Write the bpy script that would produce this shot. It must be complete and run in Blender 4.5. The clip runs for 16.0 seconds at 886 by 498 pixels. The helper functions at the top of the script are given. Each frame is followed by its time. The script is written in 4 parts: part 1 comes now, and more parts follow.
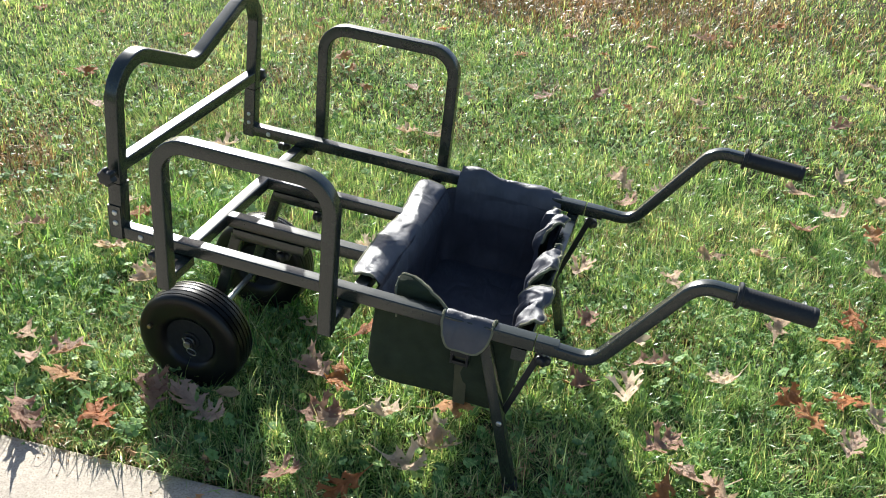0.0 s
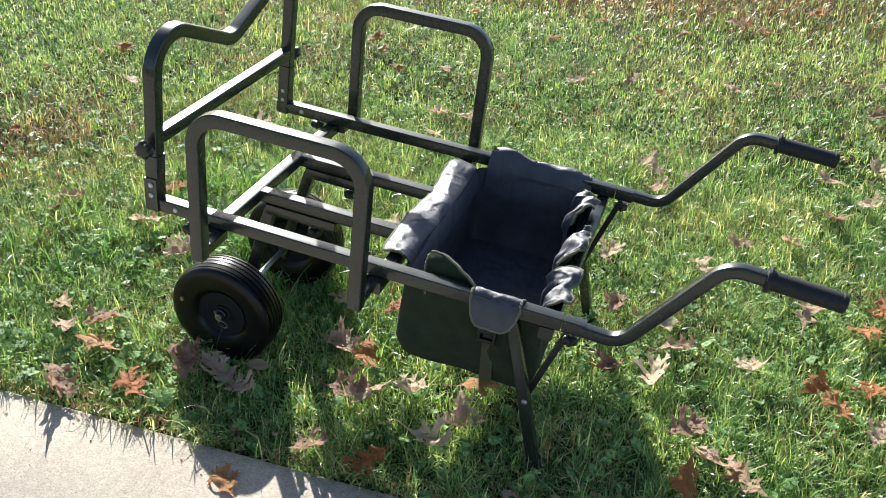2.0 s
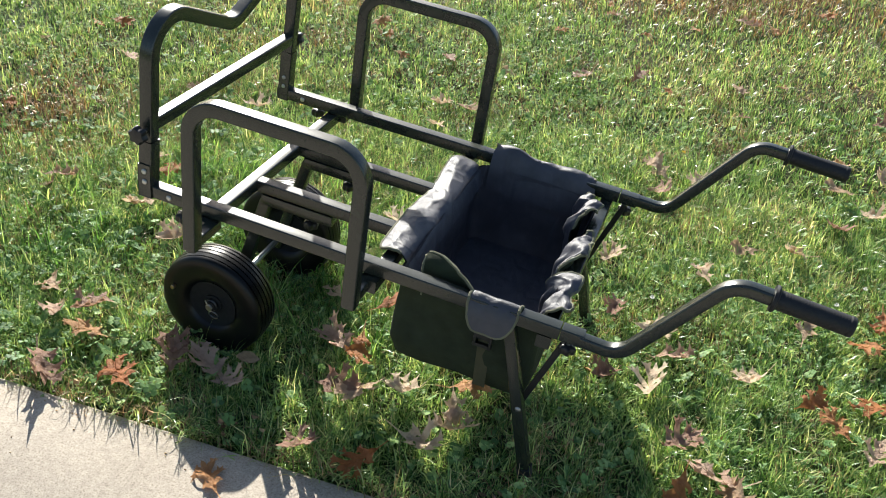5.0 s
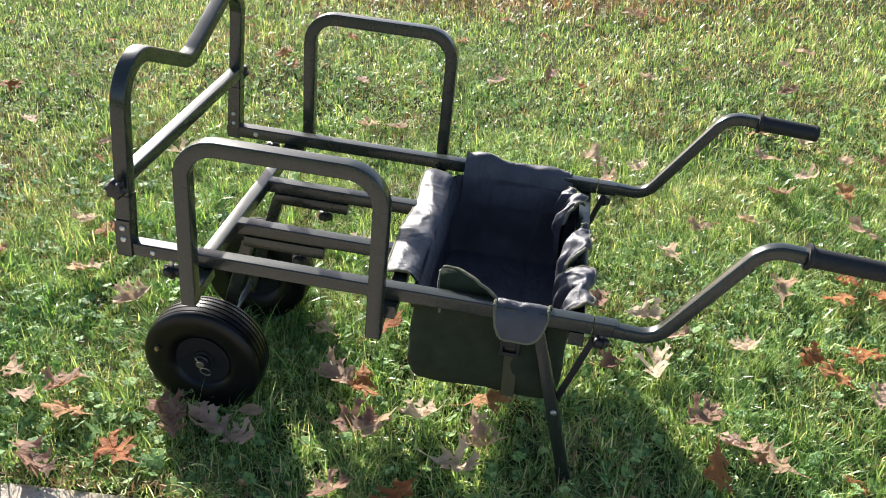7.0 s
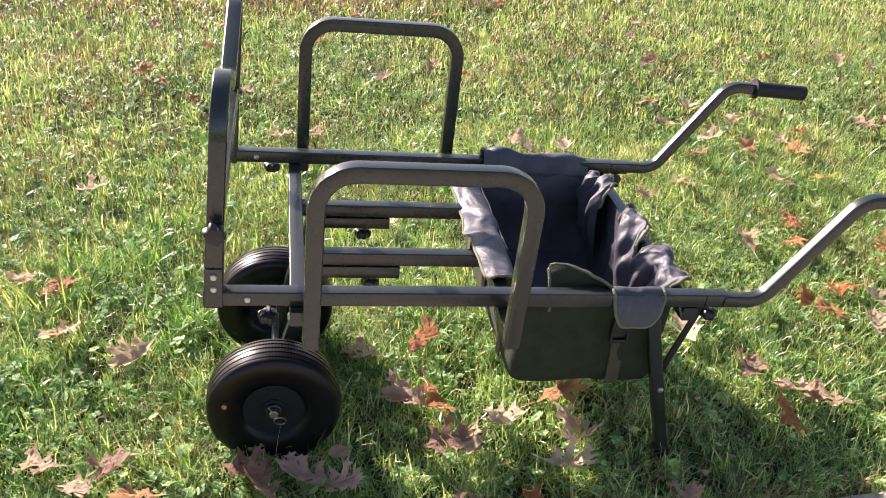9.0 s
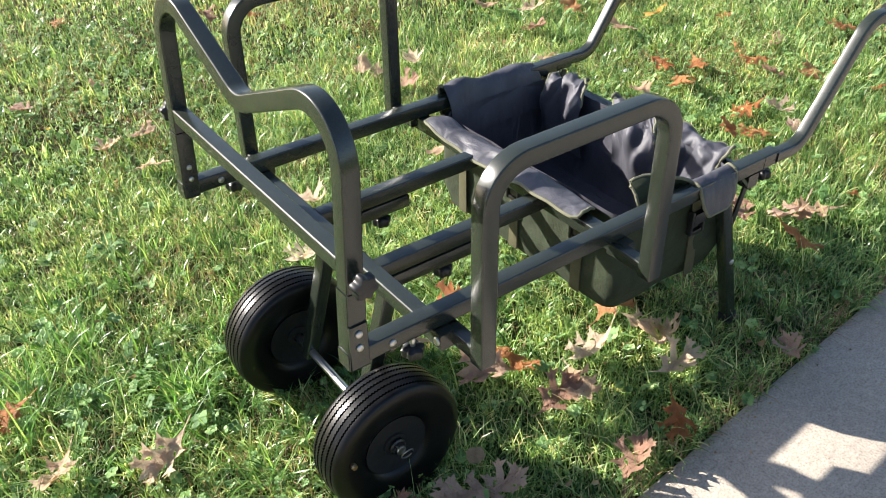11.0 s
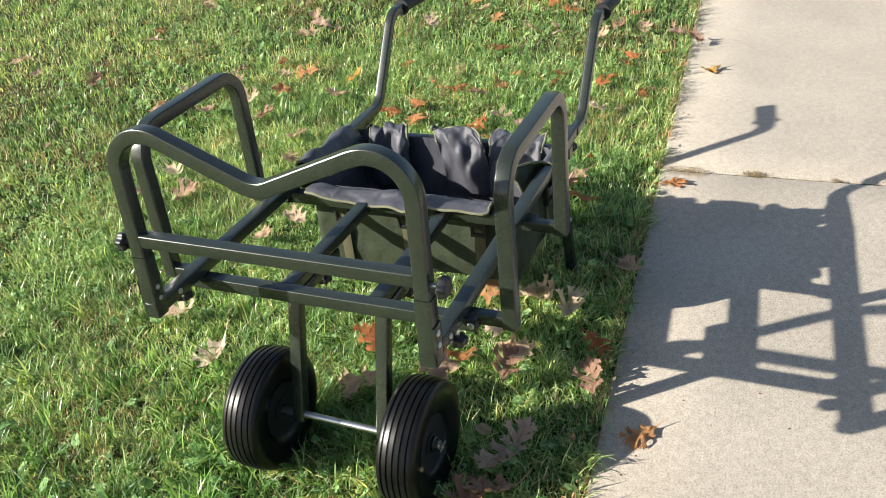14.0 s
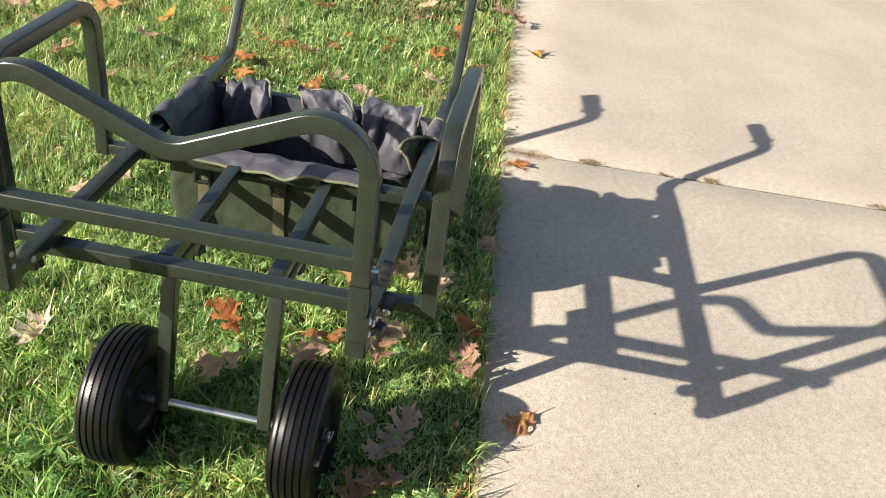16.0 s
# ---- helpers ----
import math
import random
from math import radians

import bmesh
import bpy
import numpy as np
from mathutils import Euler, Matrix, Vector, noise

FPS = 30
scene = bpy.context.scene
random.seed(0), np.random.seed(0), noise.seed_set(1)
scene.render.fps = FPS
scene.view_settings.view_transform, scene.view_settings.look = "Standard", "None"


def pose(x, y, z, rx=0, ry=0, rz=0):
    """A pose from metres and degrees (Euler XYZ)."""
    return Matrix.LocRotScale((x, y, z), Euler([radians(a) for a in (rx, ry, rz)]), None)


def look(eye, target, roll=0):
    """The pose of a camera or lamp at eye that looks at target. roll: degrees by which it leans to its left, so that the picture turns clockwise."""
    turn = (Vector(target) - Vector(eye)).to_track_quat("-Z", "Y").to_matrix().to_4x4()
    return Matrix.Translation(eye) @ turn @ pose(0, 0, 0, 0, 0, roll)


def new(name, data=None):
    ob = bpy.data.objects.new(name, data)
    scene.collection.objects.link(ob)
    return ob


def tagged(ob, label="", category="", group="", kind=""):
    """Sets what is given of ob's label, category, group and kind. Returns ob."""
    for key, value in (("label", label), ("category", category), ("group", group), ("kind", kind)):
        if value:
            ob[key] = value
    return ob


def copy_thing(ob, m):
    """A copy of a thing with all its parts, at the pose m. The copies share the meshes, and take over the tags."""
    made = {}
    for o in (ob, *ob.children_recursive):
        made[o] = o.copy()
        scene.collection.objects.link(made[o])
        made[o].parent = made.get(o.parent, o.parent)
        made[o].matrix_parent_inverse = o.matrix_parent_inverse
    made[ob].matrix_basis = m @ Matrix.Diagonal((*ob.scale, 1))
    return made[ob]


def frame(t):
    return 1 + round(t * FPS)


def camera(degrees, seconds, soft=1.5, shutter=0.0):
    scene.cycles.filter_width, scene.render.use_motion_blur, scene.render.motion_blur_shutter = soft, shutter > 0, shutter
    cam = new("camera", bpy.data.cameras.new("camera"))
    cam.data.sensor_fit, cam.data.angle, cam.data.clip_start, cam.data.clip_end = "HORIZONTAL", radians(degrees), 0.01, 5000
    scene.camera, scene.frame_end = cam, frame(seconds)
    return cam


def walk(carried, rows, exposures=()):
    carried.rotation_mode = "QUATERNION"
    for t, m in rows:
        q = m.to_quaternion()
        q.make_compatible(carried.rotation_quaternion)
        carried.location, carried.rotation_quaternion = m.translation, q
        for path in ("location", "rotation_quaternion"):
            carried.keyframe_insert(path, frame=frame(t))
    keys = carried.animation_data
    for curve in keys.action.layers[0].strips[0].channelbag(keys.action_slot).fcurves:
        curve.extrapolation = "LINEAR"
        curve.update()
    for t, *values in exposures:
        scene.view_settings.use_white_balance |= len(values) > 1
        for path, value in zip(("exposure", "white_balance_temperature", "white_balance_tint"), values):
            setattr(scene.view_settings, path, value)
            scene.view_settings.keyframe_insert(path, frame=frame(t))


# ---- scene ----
cam = camera(53.1, 16.0, soft=0.5)
PATH = [
    (0, (1.089, -1.637, 1.369), (0.62, 0.014, 0.343), 2.9),
    (0.5, (1.093, -1.634, 1.37), (0.646, 0.021, 0.339), 2.7),
    (1, (1.095, -1.636, 1.367), (0.64, 0.002, 0.313), 3.3),
    (1.5, (1.098, -1.651, 1.364), (0.58, -0.031, 0.311), 3.2),
    (2, (1.091, -1.656, 1.365), (0.57, -0.041, 0.307), 3.1),
    (2.5, (1.1, -1.648, 1.368), (0.595, -0.024, 0.316), 2.5),
    (3, (1.103, -1.642, 1.366), (0.611, -0.017, 0.309), 2.4),
    (3.2, (1.104, -1.643, 1.362), (0.616, -0.021, 0.299), 2.5),
    (5.3, (1.065, -1.603, 1.372), (0.555, -0.006, 0.282), 6.0),
    (5.5, (1.101, -1.635, 1.355), (0.554, -0.01, 0.324), 5.5),
    (6, (1.071, -1.623, 1.389), (0.477, 0.028, 0.429), 2.0),
    (6.5, (1.026, -1.602, 1.349), (0.482, 0.052, 0.365), -0.1),
    (7, (0.815, -1.637, 1.309), (0.563, 0.061, 0.282), 1.8),
    (7.5, (0.677, -1.613, 1.303), (0.564, 0.062, 0.215), 0.7),
    (8, (0.61, -1.51, 1.322), (0.528, 0.151, 0.21), -1.0),
    (8.5, (0.384, -1.552, 1.291), (0.469, 0.142, 0.232), 3.2),
    (9, (0.164, -1.578, 1.278), (0.466, 0.114, 0.256), 2.7),
    (9.5, (0.052, -1.412, 1.287), (0.48, 0.198, 0.18), -3.1),
    (9.7, (0.002, -1.361, 1.286), (0.499, 0.212, 0.155), -2.8),
    (11.8, (-0.76, -1.045, 1.3), (0.535, 0.021, 0.211), 1.6),
    (12, (-0.865, -1.035, 1.344), (0.545, -0.021, 0.353), 3.1),
    (12.5, (-0.925, -0.928, 1.353), (0.415, 0.102, 0.285), -3.8),
    (13, (-0.919, -0.832, 1.373), (0.458, 0.112, 0.272), -7.6),
    (13.5, (-1.008, -0.807, 1.401), (0.436, 0.001, 0.277), -8.5),
    (14, (-0.998, -0.825, 1.415), (0.485, -0.102, 0.284), -8.1),
    (14.5, (-0.98, -0.842, 1.417), (0.521, -0.192, 0.267), -5.1),
    (15, (-0.968, -0.839, 1.417), (0.54, -0.219, 0.259), -2.1),
    (15.5, (-0.963, -0.7, 1.393), (0.606, -0.273, 0.229), 2.4),
    (16, (-0.979, -0.487, 1.382), (0.611, -0.348, 0.177), 7.3),
]
walk(cam, [(t, look(eye, target, roll)) for t, eye, target, roll in PATH],
     exposures=[(0.0, 1.42, 6000, 8), (3.0, 1.42, 6000, 8), (5.5, 1.24, 6250, 8), (6.0, 1.65, 6050, 9), (7.0, 1.52, 6200, 12), (8.0, 1.66, 6480, 23), (9.5, 1.74, 6560, 25),
                (12.0, 1.57, 6000, 6), (12.5, 1.42, 5950, 7), (13.0, 1.47, 5950, 7), (14.5, 1.26, 6550, 9), (16.0, 1.36, 6700, 10)])

# ---- world and sun ----
SUN_WAY = Vector((-1.04, 1.59, 1.0)).normalized()
world = bpy.data.worlds.new("sky")
scene.world = world
world.use_nodes = True
wn = world.node_tree.nodes
sky = wn.new("ShaderNodeTexSky")
sky.sky_type = "NISHITA"
sky.sun_disc = False
sky.dust_density = 1.3
sky.ozone_density = 0.85
sky.sun_elevation = math.asin(SUN_WAY.z)
sky.sun_rotation = math.atan2(SUN_WAY.x, SUN_WAY.y)
world.node_tree.links.new(sky.outputs[0], wn["Background"].inputs[0])
wn["Background"].inputs[1].default_value = 0.063
sun = new("sun", bpy.data.lights.new("sun", "SUN"))
sun.data.energy = 4.6
sun.data.angle = radians(0.53)
sun.data.color = (1.0, 0.935, 0.82)
sun.matrix_world = look(SUN_WAY * 20, (0, 0, 0))


# ---- materials ----
class Mat:
    """A node material: a Principled shader and short ways to add nodes."""

    def __init__(self, name, rough=0.6, metal=0.0, spec=0.5):
        self.m = bpy.data.materials.new(name)
        self.m.use_nodes = True
        self.t = self.m.node_tree
        self.b = self.t.nodes["Principled BSDF"]
        self.out = self.t.nodes["Material Output"]
        self.b.inputs["Roughness"].default_value = rough
        self.b.inputs["Metallic"].default_value = metal
        self.b.inputs["Specular IOR Level"].default_value = spec
        self.pos = self.add("ShaderNodeTexCoord").outputs["Object"]

    def add(self, kind, **given):
        n = self.t.nodes.new(kind)
        for key, value in given.items():
            n.inputs[key.replace("_", " ")].default_value = value
        return n

    def link(self, a, b):
        self.t.links.new(a, b)

    def noise(self, scale, detail=3.0, rough=0.55):
        n = self.add("ShaderNodeTexNoise", Scale=scale, Detail=detail, Roughness=rough)
        self.link(self.pos, n.inputs["Vector"])
        return n.outputs["Fac"]

    def ramp(self, fac, *stops):
        n = self.t.nodes.new("ShaderNodeValToRGB")
        el = n.color_ramp.elements
        while len(el) < len(stops):
            el.new(0.5)
        for e, (p, c) in zip(el, stops):
            e.position, e.color = p, (*c, 1)
        self.link(fac, n.inputs["Fac"])
        return n.outputs["Color"]

    def mix(self, fac, a, b, mode="MIX"):
        n = self.t.nodes.new("ShaderNodeMix")
        n.data_type, n.blend_type = "RGBA", mode
        for sock, v in ((n.inputs[0], fac), (n.inputs[6], a), (n.inputs[7], b)):
            if isinstance(v, (int, float)):
                sock.default_value = v
            elif isinstance(v, tuple):
                sock.default_value = (*v, 1)
            else:
                self.link(v, sock)
        return n.outputs[2]

    def bump(self, height, strength=0.3, distance=0.002):
        n = self.add("ShaderNodeBump", Strength=strength, Distance=distance)
        self.link(height, n.inputs["Height"])
        self.link(n.outputs[0], self.b.inputs["Normal"])
        return n.outputs[0]

    def color(self, c):
        if isinstance(c, tuple):
            self.b.inputs["Base Color"].default_value = (*c, 1)
        else:
            self.link(c, self.b.inputs["Base Color"])

    def rough(self, fac, low, high):
        n = self.add("ShaderNodeMapRange", To_Min=low, To_Max=high)
        self.link(fac, n.inputs["Value"])
        self.link(n.outputs[0], self.b.inputs["Roughness"])

    def leafy(self, c, share):
        """Lets light through thin blades and leaves."""
        tr = self.add("ShaderNodeBsdfTranslucent")
        self.link(c, tr.inputs["Color"])
        mx = self.add("ShaderNodeMixShader", Fac=share)
        self.link(self.b.outputs[0], mx.inputs[1])
        self.link(tr.outputs[0], mx.inputs[2])
        self.link(mx.outputs[0], self.out.inputs["Surface"])


def island(m):
    return m.add("ShaderNodeNewGeometry").outputs["Random Per Island"]


def each(m):
    return m.add("ShaderNodeObjectInfo").outputs["Random"]


def paint_material():
    m = Mat("olive_powder_coat", 0.38, 0.0, 0.7)
    n = m.noise(26, 4)
    m.color(m.ramp(n, (0.3, (0.0165, 0.0205, 0.0150)), (0.7, (0.0225, 0.0275, 0.0205))))
    m.rough(m.noise(18, 3), 0.20, 0.30)
    m.bump(m.noise(900, 2), 0.04, 0.0004)
    return m.m


def plain_material(name, c, rough, metal=0.0, grain=300, strength=0.15):
    m = Mat(name, rough, metal)
    n = m.noise(grain * 0.2, 4)
    m.color(m.ramp(n, (0.3, tuple(v * 0.8 for v in c)), (0.7, tuple(v * 1.15 for v in c))))
    m.rough(m.noise(grain * 0.3, 3), rough * 0.8, min(1.0, rough * 1.2))
    m.bump(m.noise(grain, 2), strength, 0.0006)
    return m.m


def tyre_material():
    m = Mat("tyre_rubber", 0.45, 0.0, 0.28)
    dust = m.noise(14, 5)
    m.color(m.ramp(dust, (0.45, (0.0045, 0.0045, 0.005)), (0.8, (0.011, 0.0105, 0.0095))))
    m.rough(m.noise(40, 3), 0.24, 0.42)
    m.bump(m.noise(500, 2), 0.1, 0.0005)
    return m.m


def cloth_material(name, dark, light, rough, weave=700, sheen=0.0, crease=0.25, drawn=False):
    m = Mat(name, rough, 0.0, 0.36 if drawn else 0.4)
    n = m.noise(18, 5)
    m.color(m.ramp(n, (0.3, dark), (0.72, light)))
    wave = m.add("ShaderNodeTexWave", Scale=weave, Distortion=0.6, Detail=1.0)
    m.link(m.pos, wave.inputs["Vector"])
    h = m.mix(0.5, wave.outputs["Fac"], m.noise(90, 4))
    low = m.add("ShaderNodeBump", Strength=crease, Distance=0.015 if drawn else 0.012)
    fold = m.noise(20, 4, 0.5)
    if drawn:
        stretch = m.add("ShaderNodeMapping")
        stretch.inputs["Scale"].default_value = (25, 20, 8)
        stretch.inputs["Rotation"].default_value = (0.35, 0.1, 0)
        m.link(m.pos, stretch.inputs["Vector"])
        tex = m.add("ShaderNodeTexNoise", Scale=1.0, Detail=1.2, Distortion=0.8)
        m.link(stretch.outputs[0], tex.inputs["Vector"])
        fold = tex.outputs["Fac"]
    m.link(fold, low.inputs["Height"])
    top = m.add("ShaderNodeBump", Strength=0.22, Distance=0.0012)
    m.link(h, top.inputs["Height"])
    m.link(low.outputs[0], top.inputs["Normal"])
    m.link(top.outputs[0], m.b.inputs["Normal"])
    m.rough(m.noise(35, 4), rough * 0.8, min(1, rough * 1.25))
    m.b.inputs["Sheen Weight"].default_value = sheen
    return m.m


def grass_material(name, shades, share=0.46, rough=0.38):
    m = Mat(name, rough, 0.0, 0.46)
    r = island(m)
    blade = m.ramp(r, *shades)
    patch = m.ramp(m.noise(1.7, 4, 0.6), (0.36, (0.82, 0.86, 0.72)), (0.64, (1.34, 1.2, 1.12)))
    clump = m.ramp(m.noise(11, 4, 0.65), (0.34, (0.66, 0.74, 0.62)), (0.66, (1.36, 1.28, 1.18)))
    c = m.mix(1.0, m.mix(1.0, blade, patch, "MULTIPLY"), clump, "MULTIPLY")
    m.color(c)
    m.leafy(m.mix(1.0, c, (1.40, 1.25, 0.82), "MULTIPLY"), share)
    return m.m


def leaf_material(name, a, b, c, share=0.28):
    m = Mat(name, 0.55, 0.0, 0.35)
    own = m.ramp(each(m), (0.0, a), (0.55, b), (1.0, c))
    blot = m.ramp(m.noise(4.5, 6, 0.7), (0.34, (0.42, 0.34, 0.28)), (0.5, (0.95, 0.88, 0.82)), (0.66, (1.2, 1.18, 1.15)))
    col = m.mix(0.5, own, m.mix(1.0, own, blot, "MULTIPLY"))
    m.color(col)
    m.bump(m.noise(14, 5, 0.7), 0.5, 0.03)
    m.leafy(col, share)
    return m.m


def soil_material():
    m = Mat("thatch_and_soil", 0.95, 0.0, 0.15)
    big, fine = m.noise(1.3, 5), m.noise(55, 6, 0.7)
    a = m.ramp(fine, (0.3, (0.016, 0.016, 0.007)), (0.55, (0.06, 0.055, 0.024)), (0.8, (0.20, 0.155, 0.08)))
    b = m.ramp(fine, (0.3, (0.014, 0.02, 0.006)), (0.7, (0.05, 0.075, 0.02)))
    m.color(m.mix(m.ramp(big, (0.4, (0, 0, 0)), (0.6, (1, 1, 1))), a, b))
    m.bump(fine, 0.8, 0.012)
    return m.m


def concrete_material():
    m = Mat("weathered_concrete", 0.9, 0.0, 0.25)
    own = m.ramp(each(m), (0.0, (0.430, 0.381, 0.322)), (1.0, (0.442, 0.392, 0.332)))
    stain = m.ramp(m.noise(2.2, 6, 0.62), (0.32, (0.88, 0.87, 0.86)), (0.66, (1.05, 1.045, 1.03)))
    grit = m.ramp(m.noise(230, 4, 0.8), (0.36, (0.58, 0.55, 0.51)), (0.47, (0.96, 0.96, 0.96)), (0.66, (1.2, 1.19, 1.17)))
    mott = m.ramp(m.noise(55, 6, 0.75), (0.34, (0.82, 0.81, 0.80)), (0.62, (1.07, 1.07, 1.065)))
    c = m.mix(1.0, m.mix(1.0, m.mix(1.0, own, stain, "MULTIPLY"), grit, "MULTIPLY"), mott, "MULTIPLY")
    m.color(c)
    m.bump(m.mix(0.5, m.noise(320, 3, 0.7), m.noise(60, 4)), 0.5, 0.0022)
    return m.m


PAINT = paint_material()
STEEL = plain_material("zinc_steel", (0.55, 0.55, 0.54), 0.3, 1.0, 200, 0.1)
BLACK = plain_material("black_plastic", (0.014, 0.014, 0.015), 0.38)
RUBBER = plain_material("grip_rubber", (0.010, 0.010, 0.011), 0.62, 0.0, 500, 0.3)
TYRE = tyre_material()
RIM = plain_material("black_rim_paint", (0.0045, 0.0045, 0.0045), 0.92)
BRASS = plain_material("valve_brass", (0.45, 0.32, 0.18), 0.4, 1.0)
CANVAS = cloth_material("olive_canvas", (0.016, 0.0225, 0.010), (0.030, 0.040, 0.019), 0.9, 900, 0.0, 0.6)
LINING = cloth_material("coated_lining", (0.050, 0.050, 0.061), (0.086, 0.085, 0.100), 0.45, 1200, 0.0, 0.5, True)
PIPING = cloth_material("olive_piping", (0.13, 0.128, 0.078), (0.19, 0.185, 0.12), 0.8, 1500)
WEBBING = cloth_material("webbing", (0.055, 0.052, 0.026), (0.085, 0.078, 0.040), 0.7, 1600)
GRASS = grass_material("fresh_grass", ((0.0, (0.042, 0.108, 0.036)), (0.30, (0.135, 0.270, 0.105)), (0.64, (0.322, 0.500, 0.215)), (0.90, (0.515, 0.675, 0.335)), (1.0, (0.74, 0.73, 0.52))), 0.44, 0.27)
LUSH = grass_material("lush_grass", ((0.0, (0.030, 0.095, 0.022)), (0.45, (0.120, 0.290, 0.075)), (1.0, (0.340, 0.560, 0.190))), 0.46, 0.3)
PETAL = plain_material("clover_blossom", (0.72, 0.70, 0.64), 0.7)
YELLOW = plain_material("yellow_blossom", (0.75, 0.55, 0.03), 0.6)
STRAW = grass_material("dry_grass", ((0.0, (0.24, 0.18, 0.10)), (0.5, (0.46, 0.37, 0.23)), (1.0, (0.64, 0.55, 0.38))), 0.3)
THATCH = grass_material("brown_thatch", ((0.0, (0.12, 0.07, 0.035)), (0.6, (0.30, 0.20, 0.11)), (1.0, (0.46, 0.34, 0.22))), 0.25)
LITTER = grass_material("leaf_crumbs", ((0.0, (0.12, 0.07, 0.04)), (0.4, (0.30, 0.20, 0.12)), (0.75, (0.42, 0.27, 0.15)), (1.0, (0.58, 0.46, 0.32))), 0.2, 0.7)
CLOVER = grass_material("clover_green", ((0.0, (0.075, 0.17, 0.06)), (0.6, (0.19, 0.35, 0.14)), (1.0, (0.38, 0.54, 0.27))), 0.38, 0.6)
WEED = grass_material("glossy_weed", ((0.0, (0.07, 0.15, 0.06)), (0.6, (0.15, 0.29, 0.12)), (1.0, (0.28, 0.44, 0.2))), 0.3, 0.62)
ROSETTE = leaf_material("weed_leaf", (0.11, 0.24, 0.06), (0.16, 0.32, 0.09), (0.22, 0.40, 0.12), 0.3)
LEAF_PALE = leaf_material("pale_oak_leaf", (0.66, 0.50, 0.36), (0.74, 0.58, 0.42), (0.80, 0.66, 0.50), 0.36)
LEAF_TAN = leaf_material("tan_oak_leaf", (0.52, 0.35, 0.22), (0.66, 0.49, 0.33), (0.76, 0.61, 0.44), 0.36)
LEAF_RUST = leaf_material("rust_oak_leaf", (0.42, 0.15, 0.045), (0.52, 0.23, 0.08), (0.56, 0.31, 0.14), 0.36)
LEAF_BROWN = leaf_material("brown_oak_leaf", (0.30, 0.16, 0.105), (0.46, 0.29, 0.20), (0.62, 0.44, 0.33), 0.32)
LEAF_GOLD = leaf_material("golden_leaf", (0.48, 0.28, 0.05), (0.50, 0.31, 0.07), (0.52, 0.34, 0.09))
SOIL = soil_material()
CONCRETE = concrete_material()
MOSS = leaf_material("joint_moss", (0.30, 0.22, 0.12), (0.36, 0.28, 0.15), (0.28, 0.25, 0.11), 0.4)


# ---- mesh helpers ----
def part(name, bm, material, parent=None, label="", sharp=17, smooth=True):
    """One mesh object from a bmesh, under a thing or a part."""
    me = bpy.data.meshes.new(name)
    bmesh.ops.recalc_face_normals(bm, faces=bm.faces)
    for face in bm.faces:
        face.smooth = smooth
    bm.to_mesh(me)
    bm.free()
    for one in material if isinstance(material, (list, tuple)) else (material,):
        me.materials.append(one)
    if smooth:
        me.set_sharp_from_angle(angle=radians(sharp))
    ob = new(name, me)
    ob.parent = parent
    return tagged(ob, label)


def fillet(points, radius, steps=9):
    """The points of a path with its inner corners rounded."""
    pts = [Vector(p) for p in points]
    made = [pts[0]]
    for a, b, c in zip(pts, pts[1:], pts[2:]):
        u, v = (a - b).normalized(), (c - b).normalized()
        half = u.angle(v) / 2
        back = min(radius / math.tan(half), (a - b).length * 0.49, (c - b).length * 0.49)
        r = back * math.tan(half)
        centre = b + (u + v).normalized() * (r / math.sin(half))
        p, q = b + u * back - centre, b + v * back - centre
        turn = p.angle(q)
        for k in range(steps + 1):
            f = k / steps
            made.append(centre + (p * math.sin((1 - f) * turn) + q * math.sin(f * turn)) / math.sin(turn))
    return made + [pts[-1]]


def sweep(bm, path, side, wide, high, bevel):
    """A tube of bevelled square section along a path that lies in the plane across side."""
    side = Vector(side).normalized()
    ring = []
    for sx, sy in ((1, 1), (-1, 1), (-1, -1), (1, -1)):
        for k in range(5):
            a = math.atan2(sy, sx) - math.pi / 4 + k * math.pi / 8
            ring.append((sx * (wide / 2 - bevel) + bevel * math.cos(a), sy * (high / 2 - bevel) + bevel * math.sin(a)))
    loops = []
    for i, p in enumerate(path):
        way = (path[min(i + 1, len(path) - 1)] - path[max(i - 1, 0)]).normalized()
        up = side.cross(way).normalized()
        loops.append([bm.verts.new(p + side * x + up * y) for x, y in ring])
    n = len(ring)
    for a, b in zip(loops, loops[1:]):
        for k in range(n):
            bm.faces.new((a[k], a[(k + 1) % n], b[(k + 1) % n], b[k]))
    bm.faces.new(loops[0])
    bm.faces.new(loops[-1])


def tube(points, side, size=0.028, radius=0.0, bevel=0.0034, high=None):
    bm = bmesh.new()
    path = fillet(points, radius) if radius else [Vector(p) for p in points]
    sweep(bm, path, side, size, high or size, bevel)
    return bm


def rod(bm, path, r, n=10):
    """A round rod along a path."""
    path = [Vector(p) for p in path]
    loops, ref = [], Vector((0.31, 0.57, 0.76))
    for i, p in enumerate(path):
        way = (path[min(i + 1, len(path) - 1)] - path[max(i - 1, 0)]).normalized()
        x = way.cross(ref).normalized()
        y = way.cross(x)
        loops.append([bm.verts.new(p + (x * math.cos(k * math.tau / n) + y * math.sin(k * math.tau / n)) * r) for k in range(n)])
    for a, b in zip(loops, loops[1:]):
        for k in range(n):
            bm.faces.new((a[k], a[(k + 1) % n], b[(k + 1) % n], b[k]))
    bm.faces.new(loops[0])
    bm.faces.new(loops[-1])
    return bm


